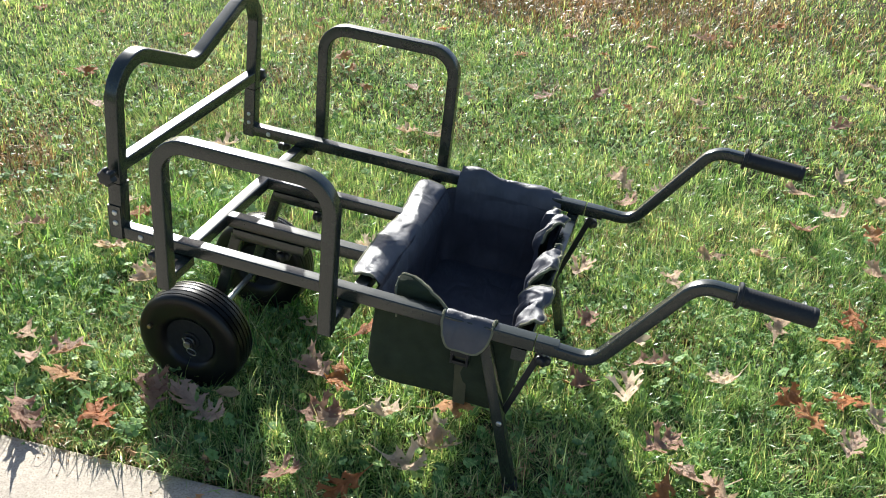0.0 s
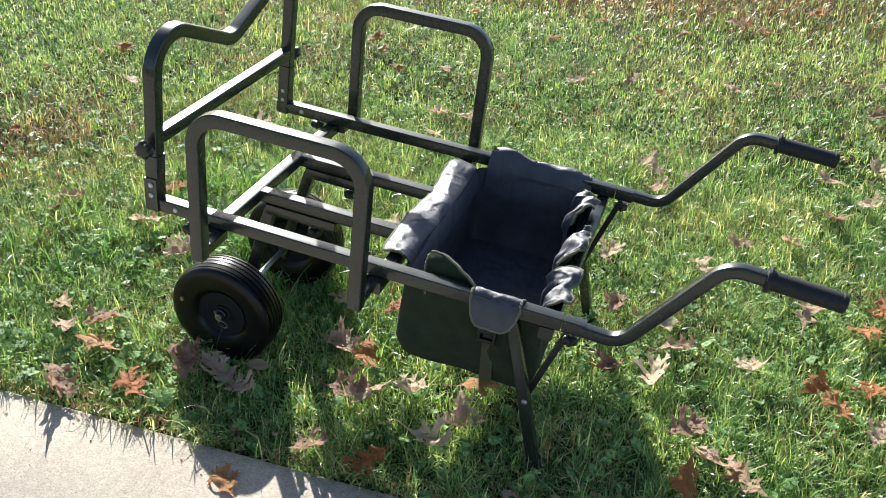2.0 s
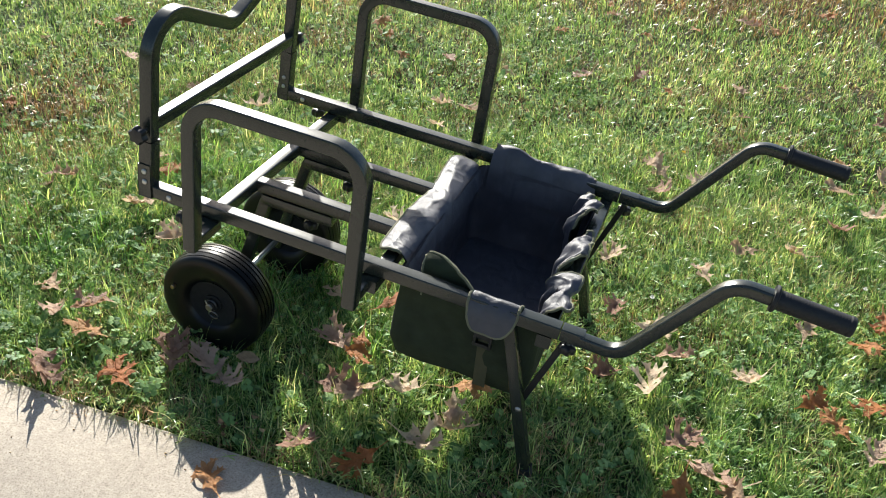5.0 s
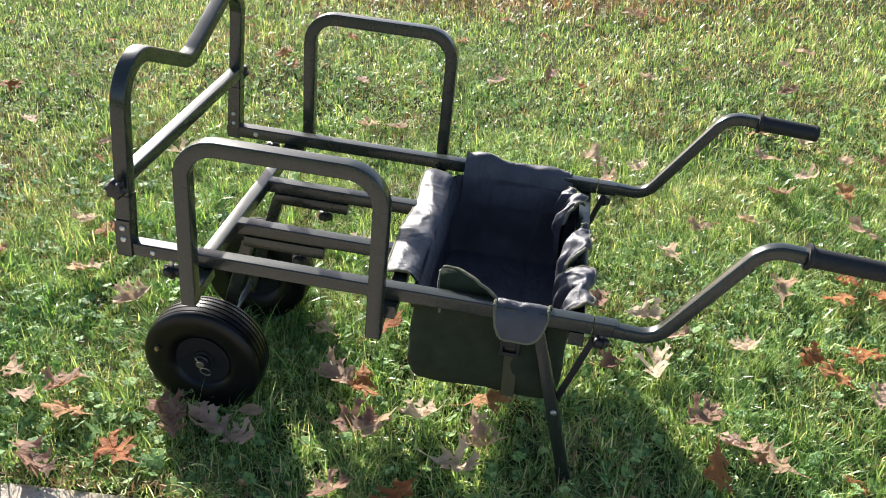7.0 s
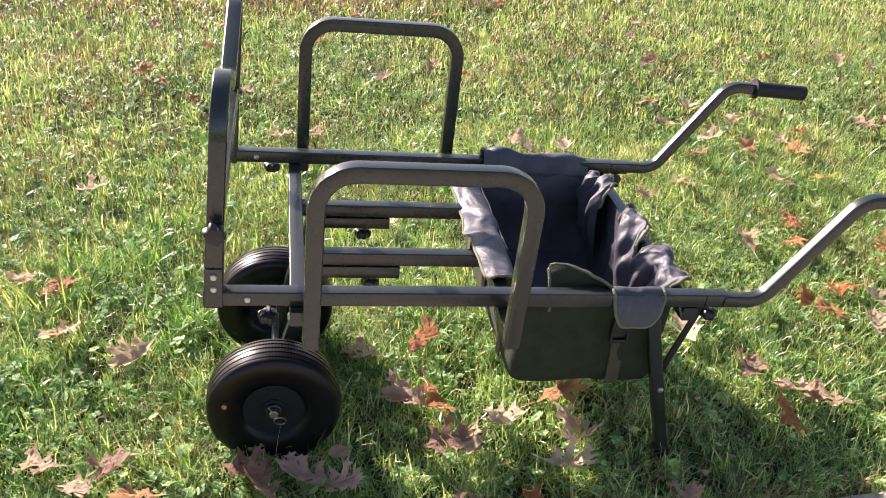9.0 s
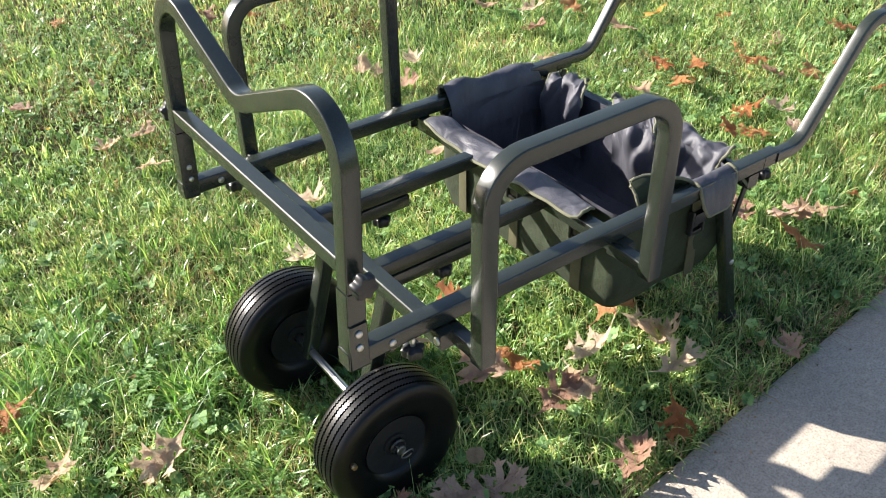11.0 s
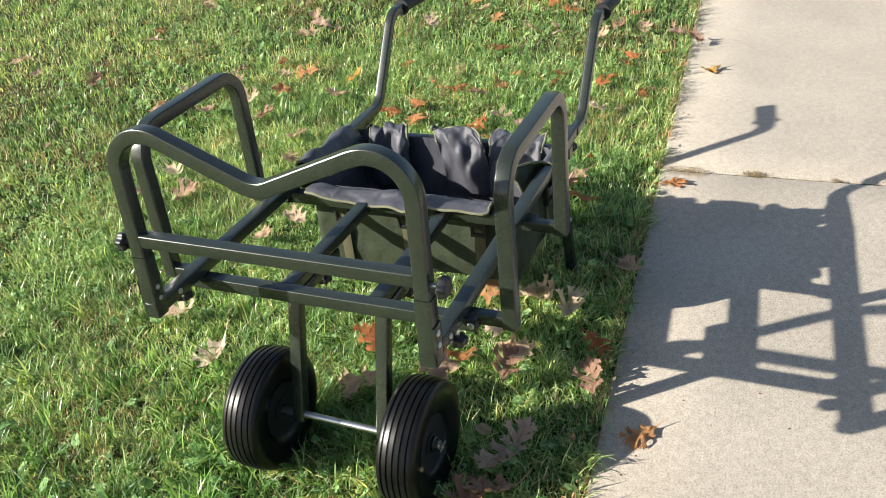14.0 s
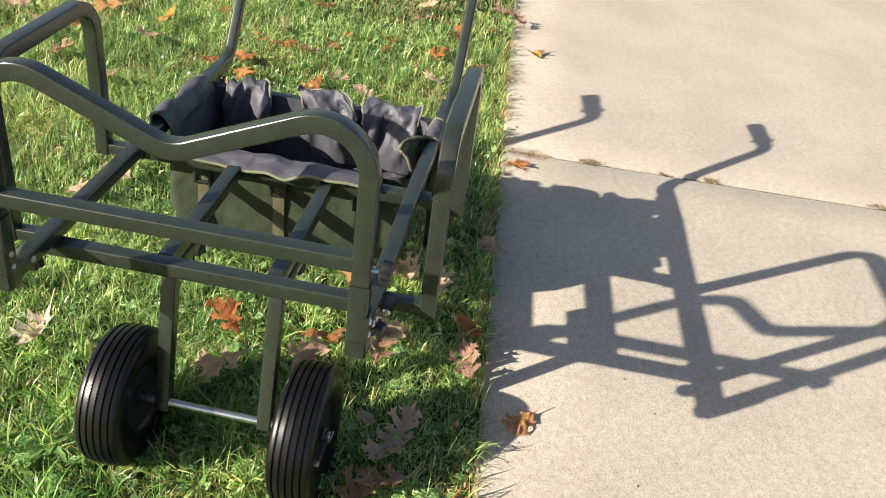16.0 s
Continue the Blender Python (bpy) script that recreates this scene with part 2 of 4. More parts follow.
def lathe(profile, base, axis, n=32, lobes=0, depth=0.0):
    """Turns (distance along axis, radius) pairs about an axis; lobes make a star."""
    bm = bmesh.new()
    base, axis = Vector(base), Vector(axis).normalized()
    x = axis.orthogonal().normalized()
    y = axis.cross(x)
    loops = []
    for d, r in profile:
        loop = []
        for k in range(n):
            a = k * math.tau / n
            rr = r * (1 + depth * math.cos(lobes * a)) if lobes else r
            loop.append(bm.verts.new(base + axis * d + (x * math.cos(a) + y * math.sin(a)) * rr))
        loops.append(loop)
    for a, b in zip(loops, loops[1:]):
        for k in range(n):
            bm.faces.new((a[k], a[(k + 1) % n], b[(k + 1) % n], b[k]))
    bm.faces.new(loops[0])
    bm.faces.new(loops[-1])
    return bm


def box(bm, lo, hi, bevel=0.002):
    made = bmesh.ops.create_cube(bm, size=1.0)["verts"]
    lo, hi = Vector(lo), Vector(hi)
    for v in made:
        v.co = Vector([l + (h - l) * (c + 0.5) for l, h, c in zip(lo, hi, v.co)])
    edges = list({e for v in made for e in v.link_edges})
    if bevel:
        bmesh.ops.bevel(bm, geom=edges, offset=bevel, segments=2, affect="EDGES", profile=0.6)
    return bm


def star_knob(parent, base, axis, r=0.017):
    """A black star knob on a short threaded stud."""
    prof = ((0.010, r * 0.45), (0.011, r * 0.8), (0.014, r), (0.024, r), (0.028, r * 0.86), (0.029, r * 0.5), (0.0292, 0.001))
    knob = part("knob", lathe(prof, base, axis, 48, 6, 0.13), BLACK, parent, "black star knob", 40)
    part("stud", lathe(((-0.004, 0.004), (0.0005, 0.0046), (0.011, 0.004)), base, axis, 12), STEEL, knob, "zinc threaded stud")
    return knob


def bolt(parent, base, axis, r=0.0062):
    prof = ((0.0, r), (0.0016, r * 0.97), (0.003, r * 0.72), (0.0036, r * 0.35), (0.0037, 0.0004))
    return part("bolt", lathe(prof, base, axis, 14), STEEL, parent, "zinc domed bolt")


# ---- lawn, pavement ----
def edge_y(x):
    """Where the lawn meets the pavement."""
    return -0.519 + 0.067 * x


def paved_z(x, y):
    """The top of the gently falling path."""
    return 0.012 - 0.03 * x + 0.02 * y


def soil_z(x, y):
    """The soil of the lawn, which drops to the path along its edge."""
    gap = np.maximum(np.maximum(y - edge_y(x), edge_y(x) - 2.36 - y), 0.0)
    return -0.026 + (np.clip(paved_z(x, edge_y(x)), -0.14, 0.14) + 0.004) * np.exp(-gap / 0.45)


def build_ground():
    """One sheet of soil out to the horizon, finer near the barrow."""
    bm = bmesh.new()
    ticks = [-1500, -300, -60, -20, -9] + [-6 + 0.15 * k for k in range(81)] + [9, 20, 60, 300, 1500]
    grid = []
    for y in ticks:
        row = []
        for x in ticks:
            z = -0.026
            lawn = y - edge_y(x)
            if abs(x) < 8 and abs(y) < 8:
                z = float(soil_z(x, y)) if lawn > 0 or lawn < -2.5 else paved_z(x, y) - (0.05 if lawn < -0.3 else 0.03)
            row.append(bm.verts.new((x, y, z)))
        grid.append(row)
    for a, b in zip(grid, grid[1:]):
        for k in range(len(ticks) - 1):
            bm.faces.new((a[k], a[k + 1], b[k + 1], b[k]))
    ob = part("ground", bm, SOIL)
    return tagged(ob, "dark soil and thatch under an autumn lawn", "lawn", kind="structure")


def build_pavement():
    """A concrete path of separate slabs with tooled joints."""
    bm = bmesh.new()
    box(bm, (-8, -2.35, -0.15), (8, -0.03, -0.0095), 0)
    base = part("pavement", bm, SOIL)
    along = Vector((1, 0.067, -0.03 + 0.02 * 0.067)).normalized()
    up = Vector((0.03, -0.02, 1)).normalized()
    turn = Matrix((along, up.cross(along), up)).transposed().to_4x4()
    turn.translation = (0, -0.519, paved_z(0, -0.519))
    base.matrix_world = turn
    tagged(base, "sunlit weathered concrete path beside the lawn", "pavement", kind="structure")
    length = 2.4
    start = 1.482 - 3 * length
    bm = bmesh.new()
    nx, ny = 16, 10
    gx, gy = length - 0.010, 2.34
    w = 0.012
    xs = [0, w] + [w + (gx - 2 * w) * k / nx for k in range(1, nx)] + [gx - w, gx]
    ys = [0, w] + [w + (gy - 2 * w) * k / ny for k in range(1, ny)] + [gy - w, gy]
    rows = []
    for y in ys:
        row = []
        for x in xs:
            rim = min(x, y, gx - x, gy - y) < 0.001
            row.append(bm.verts.new((x, y - gy, -(0.006 if rim else 0.0) + 0.0008 * noise.noise(Vector((x * 3, y * 3, 0))))))
        rows.append(row)
    for a, b in zip(rows, rows[1:]):
        for k in range(len(xs) - 1):
            bm.faces.new((a[k], a[k + 1], b[k + 1], b[k]))
    rim = rows[0] + [r[-1] for r in rows[1:]] + rows[-1][-2::-1] + [r[0] for r in rows[-2:0:-1]]
    low = [bm.verts.new((v.co.x, v.co.y, -0.09)) for v in rim]
    for k in range(len(rim)):
        j = (k + 1) % len(rim)
        bm.faces.new((rim[k], low[k], low[j], rim[j]))
    first = part("slab", bm, CONCRETE, base, sharp=50)
    for k in range(6):
        ob = first if k == 0 else new("slab", first.data)
        ob.parent = base
        ob.matrix_local = pose(start + k * length, 0, 0.0004 * (k % 3))
    return base


ground = build_ground()
pavement = build_pavement()

# ---- barrow: u along the rails, v across, w up; the rails dip towards the handles ----
TILT = 3.93
FRAME = pose(0, 0, 0.4266, 0, TILT, 0)
U, V, W = Vector((1, 0, 0)), Vector((0, 1, 0)), Vector((0, 0, 1))
T = 0.028
RAIL_V = 0.286
SUB_W = -0.028
CROSS_U = (0.145, 0.522)
HOOP_U = (0.165, 0.510)
MID_V = 0.098

barrow = new("fishing_barrow")
barrow.matrix_world = FRAME
tagged(barrow, "two-wheeled olive steel tube barrow standing on grass", "barrow")


def build_rail(s):
    v = s * RAIL_V
    rail = part("rail", tube(((-0.013, v, 0), (0.897, v, 0)), V), PAINT, barrow)
    part("rail_sleeve", tube(((0.899, v, 0), (0.942, v, 0)), V, 0.0275), PAINT, rail)
    bolt(rail, (0.06, v + s * T / 2, 0), V * s)
    bolt(rail, (0.06, v - s * T / 2, 0), -V * s)
    star_knob(rail, (0.918, v, -0.014), -W, 0.015)
    return rail


def build_handle(s):
    v = s * (RAIL_V + 0.004)
    g = v - 0.010
    path = ((0.935, v, 0), (1.010, v, -0.003), (1.150, (v + g) / 2, 0.219), (1.338, g, 0.213))
    handle = part("handle", tube(path, V, 0.0245, 0.055, 0.006), PAINT, barrow)
    a = Vector((1.213, g + 0.003, 0.2172))
    way = Vector((1.0, -0.03, -0.034)).normalized()
    prof = [(0, 0.012), (0.0, 0.0225), (0.004, 0.0235), (0.007, 0.0225), (0.009, 0.0175)]
    for k in range(22):
        d = 0.011 + k * 0.005
        prof += [(d, 0.0170), (d + 0.0012, 0.0172), (d + 0.0036, 0.0172), (d + 0.0048, 0.0170)]
    prof += [(0.124, 0.0178), (0.130, 0.0172), (0.132, 0.014), (0.1322, 0.001)]
    part("grip", lathe(prof, a, way, 28), RUBBER, handle, "ribbed black rubber grip")
    return handle


def build_end_frame():
    """The upright end hoop with its dipped top, which slides in two sockets and leans a little inwards."""
    def at(v, w, out=0.0):
        return Vector((0.003 + 0.045 * w + out, v, w))

    path = fillet((at(-RAIL_V, 0.115), at(-RAIL_V, 0.394), at(0, 0.273), at(RAIL_V, 0.394), at(RAIL_V, 0.115)), 0.072, 14)
    lean = Vector((1, 0, -0.045))
    bm = bmesh.new()
    sweep(bm, path, lean, T, T, 0.0034)
    hoop = part("end_frame", bm, PAINT, barrow, "dipped end hoop of olive square tube")
    part("crossbar", tube((at(-RAIL_V + 0.0135, 0.148), at(RAIL_V - 0.0135, 0.148)), (1, 0, 0.012), T * 0.93), PAINT, hoop)
    for s in (-1, 1):
        v = s * RAIL_V
        part("socket", tube((at(v, -0.016), at(v, 0.1135)), lean, 0.0305), PAINT, hoop)
        bm = box(bmesh.new(), (-0.010, v + s * 0.0150, -0.014), (0.019, v + s * 0.0172, 0.062), 0.001)
        part("plate", bm, PAINT, hoop)
        for w in (0.046, 0.022):
            bolt(hoop, (0.005, v + s * 0.0172, w), V * s)
            bolt(hoop, (0.005, v - s * 0.0153, w), -V * s, 0.005)
        star_knob(hoop, at(v + s * 0.0155, 0.138), V * s, 0.0175)
    return hoop


def build_side_hoop(s):
    """A side rail hoop on two stubs that slide into the cross tubes."""
    v, top = s * 0.375, 0.282
    a, b = HOOP_U
    path = ((a, v, -0.0405), (a, v, top), (b, v, top), (b, v, -0.0405))
    hoop = part("side_hoop", tube(path, V, T, 0.062), PAINT, barrow, "rounded side hoop of olive square tube")
    for u in (a, b):
        part("stub", tube(((u, s * 0.29, SUB_W), (u, v - s * 0.0125, SUB_W)), U, 0.0235), PAINT, hoop)
    return hoop


def build_cross_tube(u, stubs=True):
    end = 0.318 if stubs else 0.30
    cross = part("cross_tube", tube(((u, -end, SUB_W - 0.0004), (u, end, SUB_W - 0.0004)), U), PAINT, barrow)
    if stubs:
        for s in (-1, 1):
            bolt(cross, (u - 0.0142, s * 0.309, SUB_W), -U, 0.0075)
            if u > 0.3:
                continue
            star_knob(cross, (u - 0.050, s * 0.298, SUB_W + 0.0135), -W, 0.0165)
    return cross


def build_wheel_leg(s):
    """A middle tube with its clamp and the strut down to the axle."""
    v = s * MID_V - 0.008
    mid = part("middle_tube", tube(((CROSS_U[0] + 0.0135, v, SUB_W), (CROSS_U[1] - 0.0135, v, SUB_W)), V), PAINT, barrow)
    bm = box(bmesh.new(), (0.172, v - 0.0165, SUB_W - 0.040), (0.345, v + 0.0165, SUB_W - 0.0145), 0.003)
    clamp = part("clamp", bm, PAINT, mid)
    star_knob(mid, (0.290, v, SUB_W - 0.039), -W, 0.016)
    leg = part("strut", tube(((0.180, v, SUB_W - 0.030), (0.1075, v, -0.328)), V, 0.0265), PAINT, barrow)
    return leg


def build_axle():
    u, w = 0.1075, -0.313
    bm = rod(bmesh.new(), ((u, -0.231, w - 0.005), (u, 0.205, w + 0.003)), 0.0075, 14)
    axle = part("axle", bm, STEEL, barrow, "bright zinc axle rod")
    for s in (-1, 1):
        w, end = (-0.318, 0.229) if s < 0 else (-0.311, 0.203)
        ring = [(u + 0.012 + 0.012 * math.cos(k * math.tau / 20), s * end + s * 0.004 * math.sin(k * math.tau / 20), w - 0.016 + 0.012 * math.sin(k * math.tau / 20)) for k in range(19)]
        bm = rod(bmesh.new(), ring, 0.0014, 6)
        rod(bm, ((u - 0.010, s * end, w + 0.017), (u + 0.004, s * end, w - 0.006)), 0.0015, 6)
        rod(bm, [(u + 0.008 * math.cos(k * math.tau / 14), s * end, w + 0.008 * math.sin(k * math.tau / 14)) for k in range(14)], 0.0014, 6)
        part("retaining_pin", bm, STEEL, axle, "wire ring pin")
    return axle


def tyre_mesh(r, half):
    """A ribbed pneumatic tyre about the y axis, with zigzag grooves."""
    prof = []
    for y, d in ((-0.56, 0.074), (-0.68, 0.068), (-0.76, 0.0655), (-0.86, 0.054), (-0.95, 0.040), (-1.0, 0.024), (-0.97, 0.013), (-0.90, 0.0065), (-0.80, 0.0035)):
        prof.append((y * half, r - d, 0.0))
    edges = (-0.62, -0.31, 0.0, 0.31, 0.62)
    crown = lambda y: 0.0042 * (y / 0.8) ** 2
    for k, e in enumerate(edges):
        prof.append(((e - 0.048) * half, r - crown(e), 0.0013))
        prof.append(((e - 0.036) * half, r - crown(e) - 0.0042, 0.0013))
        prof.append(((e + 0.036) * half, r - crown(e) - 0.0042, 0.0013))
        prof.append(((e + 0.048) * half, r - crown(e), 0.0013))
    for y, d in ((0.80, 0.0035), (0.90, 0.0065), (0.97, 0.013), (1.0, 0.024), (0.95, 0.040), (0.86, 0.054), (0.76, 0.0655), (0.68, 0.068), (0.56, 0.074)):
        prof.append((y * half, r - d, 0.0))
    bm = bmesh.new()
    n = 272
    loops = []
    for k in range(n):
        a = k * math.tau / n
        zig = 1 if k % 2 else -1
        loops.append([bm.verts.new(((rr) * math.cos(a), y + zig * z, rr * math.sin(a))) for y, rr, z in prof])
    for k in range(n):
        a, b = loops[k], loops[(k + 1) % n]
        for j in range(len(prof) - 1):
            bm.faces.new((a[j], a[j + 1], b[j + 1], b[j]))
    return bm


def build_wheel(s):
    u, v, w, r, half = 0.1075, (-0.186 if s < 0 else 0.159), (-0.318 if s < 0 else -0.311), 0.132, 0.041
    prof = ((-0.022, 0.052), (-0.0275, 0.0605), (-0.022, 0.0575), (-0.012, 0.047), (-0.006, 0.037), (-0.006, 0.029), (-0.013, 0.025), (-0.026, 0.022), (-0.028, 0.010))
    bm = lathe(prof + tuple((-d, rr) for d, rr in reversed(prof)), (0, 0, 0), V, 48)
    wheel = part("wheel", bm, RIM, barrow, "black pneumatic barrow wheel", 40)
    wheel.matrix_local = pose(u, v, w, 0, 25 if s < 0 else 80, 0)
    tyre = part("tyre", tyre_mesh(r, half), TYRE, wheel, "black ribbed rubber tyre", 50)
    hub = part("hub", lathe(((0.0, 0.016), (0.006, 0.016), (0.008, 0.013), (0.012, 0.012), (0.0125, 0.008)), (0, s * 0.0272, 0), V * s, 24), BLACK, wheel)
    for k in range(4):
        a = k * math.tau / 4 + 0.5
        bolt(wheel, (0.038 * math.cos(a), s * 0.0100, 0.038 * math.sin(a)), V * s, 0.005)
    a = radians(190)
    at = Vector((0.097 * math.cos(a), s * 0.0400, 0.097 * math.sin(a)))
    part("valve_cap", lathe(((0, 0.0052), (0.006, 0.0056), (0.009, 0.0046), (0.0092, 0.001)), at, V * s, 12), BRASS, wheel, "brass-coloured valve cap")
    return wheel


def build_rear_leg(s):
    v = s * RAIL_V
    leg = part("rear_leg", tube(((0.798, v, -0.012), (0.905, v, -0.378)), V, 0.024), PAINT, barrow)
    part("foot", tube(((0.9025, v, -0.368), (0.9085, v, -0.390)), V, 0.029, 0, 0.006), BLACK, leg, "black rubber foot")
    part("brace", tube(((0.916, v - s * 0.018, -0.012), (0.858, v - s * 0.018, -0.216)), V, 0.005, 0, 0.001, 0.013), BLACK, leg)
    bolt(leg, (0.860, v + s * 0.0122, -0.212), V * s)
    return leg


for side in (-1, 1):
    build_rail(side)
    build_handle(side)
    build_side_hoop(side)
    build_wheel_leg(side)
    build_wheel(side)
    build_rear_leg(side)
build_end_frame()
for u in CROSS_U:
    build_cross_tube(u)
build_cross_tube(0.872, False)
build_axle()

# ---- canvas bag hung between the rails ----
bag = new("tackle_bag")
bag.matrix_world = FRAME
tagged(bag, "open olive canvas bag with dark coated lining hung between the rails", "bag")


def bag_shell(inset, top, bottom, name, material, label, seed):
    """An open rounded box of slack cloth."""
    bm = bmesh.new()
    u0, u1, vv = 0.556 + inset, 0.862 - inset, 0.264 - inset
    r = 0.024
    outline = []
    for (cu, cv, a0) in ((u1 - r, vv - r, 0), (u0 + r, vv - r, 90), (u0 + r, -vv + r, 180), (u1 - r, -vv + r, 270)):
        for k in range(6):
            a = radians(a0 + 18 * k)
            outline.append(Vector((cu + r * math.cos(a), cv + r * math.sin(a), 0)))
    pts = []
    for a, b in zip(outline, outline[1:] + outline[:1]):
        steps = max(1, int((b - a).length / 0.022))
        pts += [a.lerp(b, k / steps) for k in range(steps)]
    mid = Vector(((u0 + u1) / 2, 0, 0))
    levels = [top + (bottom - top) * k / 10 for k in range(11)]
    loops = []
    for j, w in enumerate(levels):
        loop = []
        for p in pts:
            out = (p - mid)
            n = noise.noise(Vector((p.x * 9, p.y * 9, w * 9 + seed))) * 0.011 + noise.noise(Vector((p.x * 28, p.y * 28, w * 20 + seed))) * 0.0045
            pull = 1.0 - 0.05 * max(0, j - 8) / 2
            q = mid + out * pull + out.normalized() * n * (0.3 + math.sin(math.pi * j / 10))
            loop.append(bm.verts.new((q.x, q.y, w + 0.004 * noise.noise(Vector((p.x * 12, p.y * 12, seed))))))
        loops.append(loop)
    n = len(pts)
    for a, b in zip(loops, loops[1:]):
        for k in range(n):
            bm.faces.new((a[k], a[(k + 1) % n], b[(k + 1) % n], b[k]))
    last = loops[-1]
    for f in (0.7, 0.35):
        ring = [bm.verts.new((mid.x + (v.co.x - mid.x) * f, v.co.y * f, bottom - 0.008 * (1 - f) + 0.004 * noise.noise(Vector((v.co.x * 20 * f, v.co.y * 20 * f, seed))))) for v in loops[-1]]
        for k in range(n):
            bm.faces.new((last[k], last[(k + 1) % n], ring[(k + 1) % n], ring[k]))
        last = ring
    bm.faces.new(last)
    return part(name, bm, material, bag, label, 60)


body = bag_shell(0.0, -0.016, -0.222, "body", CANVAS, "olive canvas outside of the bag", 1.0)
bag_shell(0.006, -0.012, -0.214, "lining", LINING, "dark grey coated lining", 1.0)


def flap(shape, nu=16, nv=12, seed=0.0, ruffle=0.006, outer=0, bind=0.0):
    """A loose cloth flap from shape(s, t), lining on one face and canvas on the other, with piping round its free edges."""
    pts = []
    for j in range(nv + 1):
        row = []
        for i in range(nu + 1):
            s, t = i / nu, j / nv
            p = Vector(shape(s, t))
            q = Vector((s * 3.4, t * 2.6, seed))
            p += Vector((noise.noise(q), noise.noise(q + Vector((9, 0, 0))), noise.noise(q + Vector((0, 9, 0))))) * ruffle * (0.25 + t)
            q = q * 2.7
            p += Vector((noise.noise(q), noise.noise(q + Vector((5, 0, 0))), noise.noise(q + Vector((0, 5, 0))))) * ruffle * 0.4 * (0.2 + t)
            row.append(p)
        pts.append(row)
    bm = bmesh.new()
    faces = []
    for side in (0, 1):
        grid = []
        for j in range(nv + 1):
            row = []
            for i in range(nu + 1):
                du = pts[j][min(i + 1, nu)] - pts[j][max(i - 1, 0)]
                dv = pts[min(j + 1, nv)][i] - pts[max(j - 1, 0)][i]
                n = du.cross(dv)
                n = n.normalized() if n.length > 1e-9 else W
                row.append(bm.verts.new(pts[j][i] + n * (0.0014 if side == 0 else -0.0021)))
            grid.append(row)
        for j in range(nv):
            for i in range(nu):
                f = bm.faces.new((grid[j][i], grid[j][i + 1], grid[j + 1][i + 1], grid[j + 1][i]))
                f.material_index = side if outer == 0 else 1 - side
        faces.append(grid)
    ob = part("flap", bm, (LINING, CANVAS), bag, "loose coated flap with olive piping", 70)
    low = int(nv * bind)
    rim = [pts[j][0] for j in range(low, nv)] + pts[nv] + [pts[j][nu] for j in range(nv - 1, low - 1, -1)]
    part("piping", rod(bmesh.new(), rim, 0.0033, 7), PIPING, ob, "faded olive edge binding")
    return ob


def rounded(s, t, r=0.22):
    """Pulls the free corners of a flap in, to round them."""
    d = min(s, 1 - s)
    if d < r:
        cut = r - math.sqrt(max(0.0, r * r - (r - d) ** 2))
        return t * (1 - cut * 0.9)
    return t


def over(a, b, c, d, f):
    """A cubic curve through the pull of four points."""
    g = 1 - f
    return Vector(a) * g**3 + Vector(b) * (3 * g * g * f) + Vector(c) * (3 * g * f * f) + Vector(d) * f**3


def front_flap(v0, v1, seed, dip):
    def shape(s, t):
        t = rounded(s, t, 0.05)
        v = v0 + (v1 - v0) * s
        fold = 0.004 * math.sin(s * 19 + 1.5 * math.sin(s * 11)) * (0.3 + t)
        p = over((0.574, v, -0.058), (0.562, v, 0.004), (0.538, v, 0.006), (0.492, v, -0.011 + dip * math.sin(s * 9)), t)
        return p + Vector((0.5 * fold, 0, fold))
    return flap(shape, 44, 14, seed, 0.008, 1, 0.5)


def far_flap():
    def shape(s, t):
        t = rounded(s, t, 0.10)
        u = 0.580 + 0.262 * s
        up = 0.022 * math.exp(-((s - 0.16) / 0.13) ** 2) - 0.006 * math.exp(-((s - 0.45) / 0.14) ** 2) - 0.014 * max(0.0, s - 0.75) * 4
        fold = 0.004 * math.sin(s * 21 + 2 * t) * t
        return over((u, 0.252, -0.075), (u, 0.257 + fold, 0.053 + up), (u + 0.004 - 0.012 * s, 0.314 + fold, 0.061 + up), (u - 0.010 * s, 0.311, -0.040 - 0.014 * math.sin(s * 5.1)), t)
    return flap(shape, 24, 14, 5.0, 0.010, 0, 0.6)


def near_flap():
    def shape(s, t):
        t = rounded(s, t, 0.3)
        u = 0.716 + 0.100 * s
        return over((u, -0.256, -0.040), (u, -0.262, 0.036), (u, -0.310, 0.042), (u + 0.002, -0.311, -0.050), t)
    return flap(shape, 14, 14, 8.0, 0.004, 1)


def standing_flap():
    def shape(s, t):
        t = rounded(s, t, 0.2)
        u = 0.612 + 0.110 * s
        lift = 0.035 * math.sin(math.pi * min(1.0, 0.25 + 0.77 * s)) ** 0.8
        return over((u, -0.258, -0.050), (u, -0.262, -0.010 + lift * 0.5), (u - 0.01, -0.252, lift), (u - 0.012 + 0.02 * s, -0.225 - 0.06 * s, lift * 0.95 + 0.006), t)
    return flap(shape, 16, 12, 11.0, 0.005, 1)


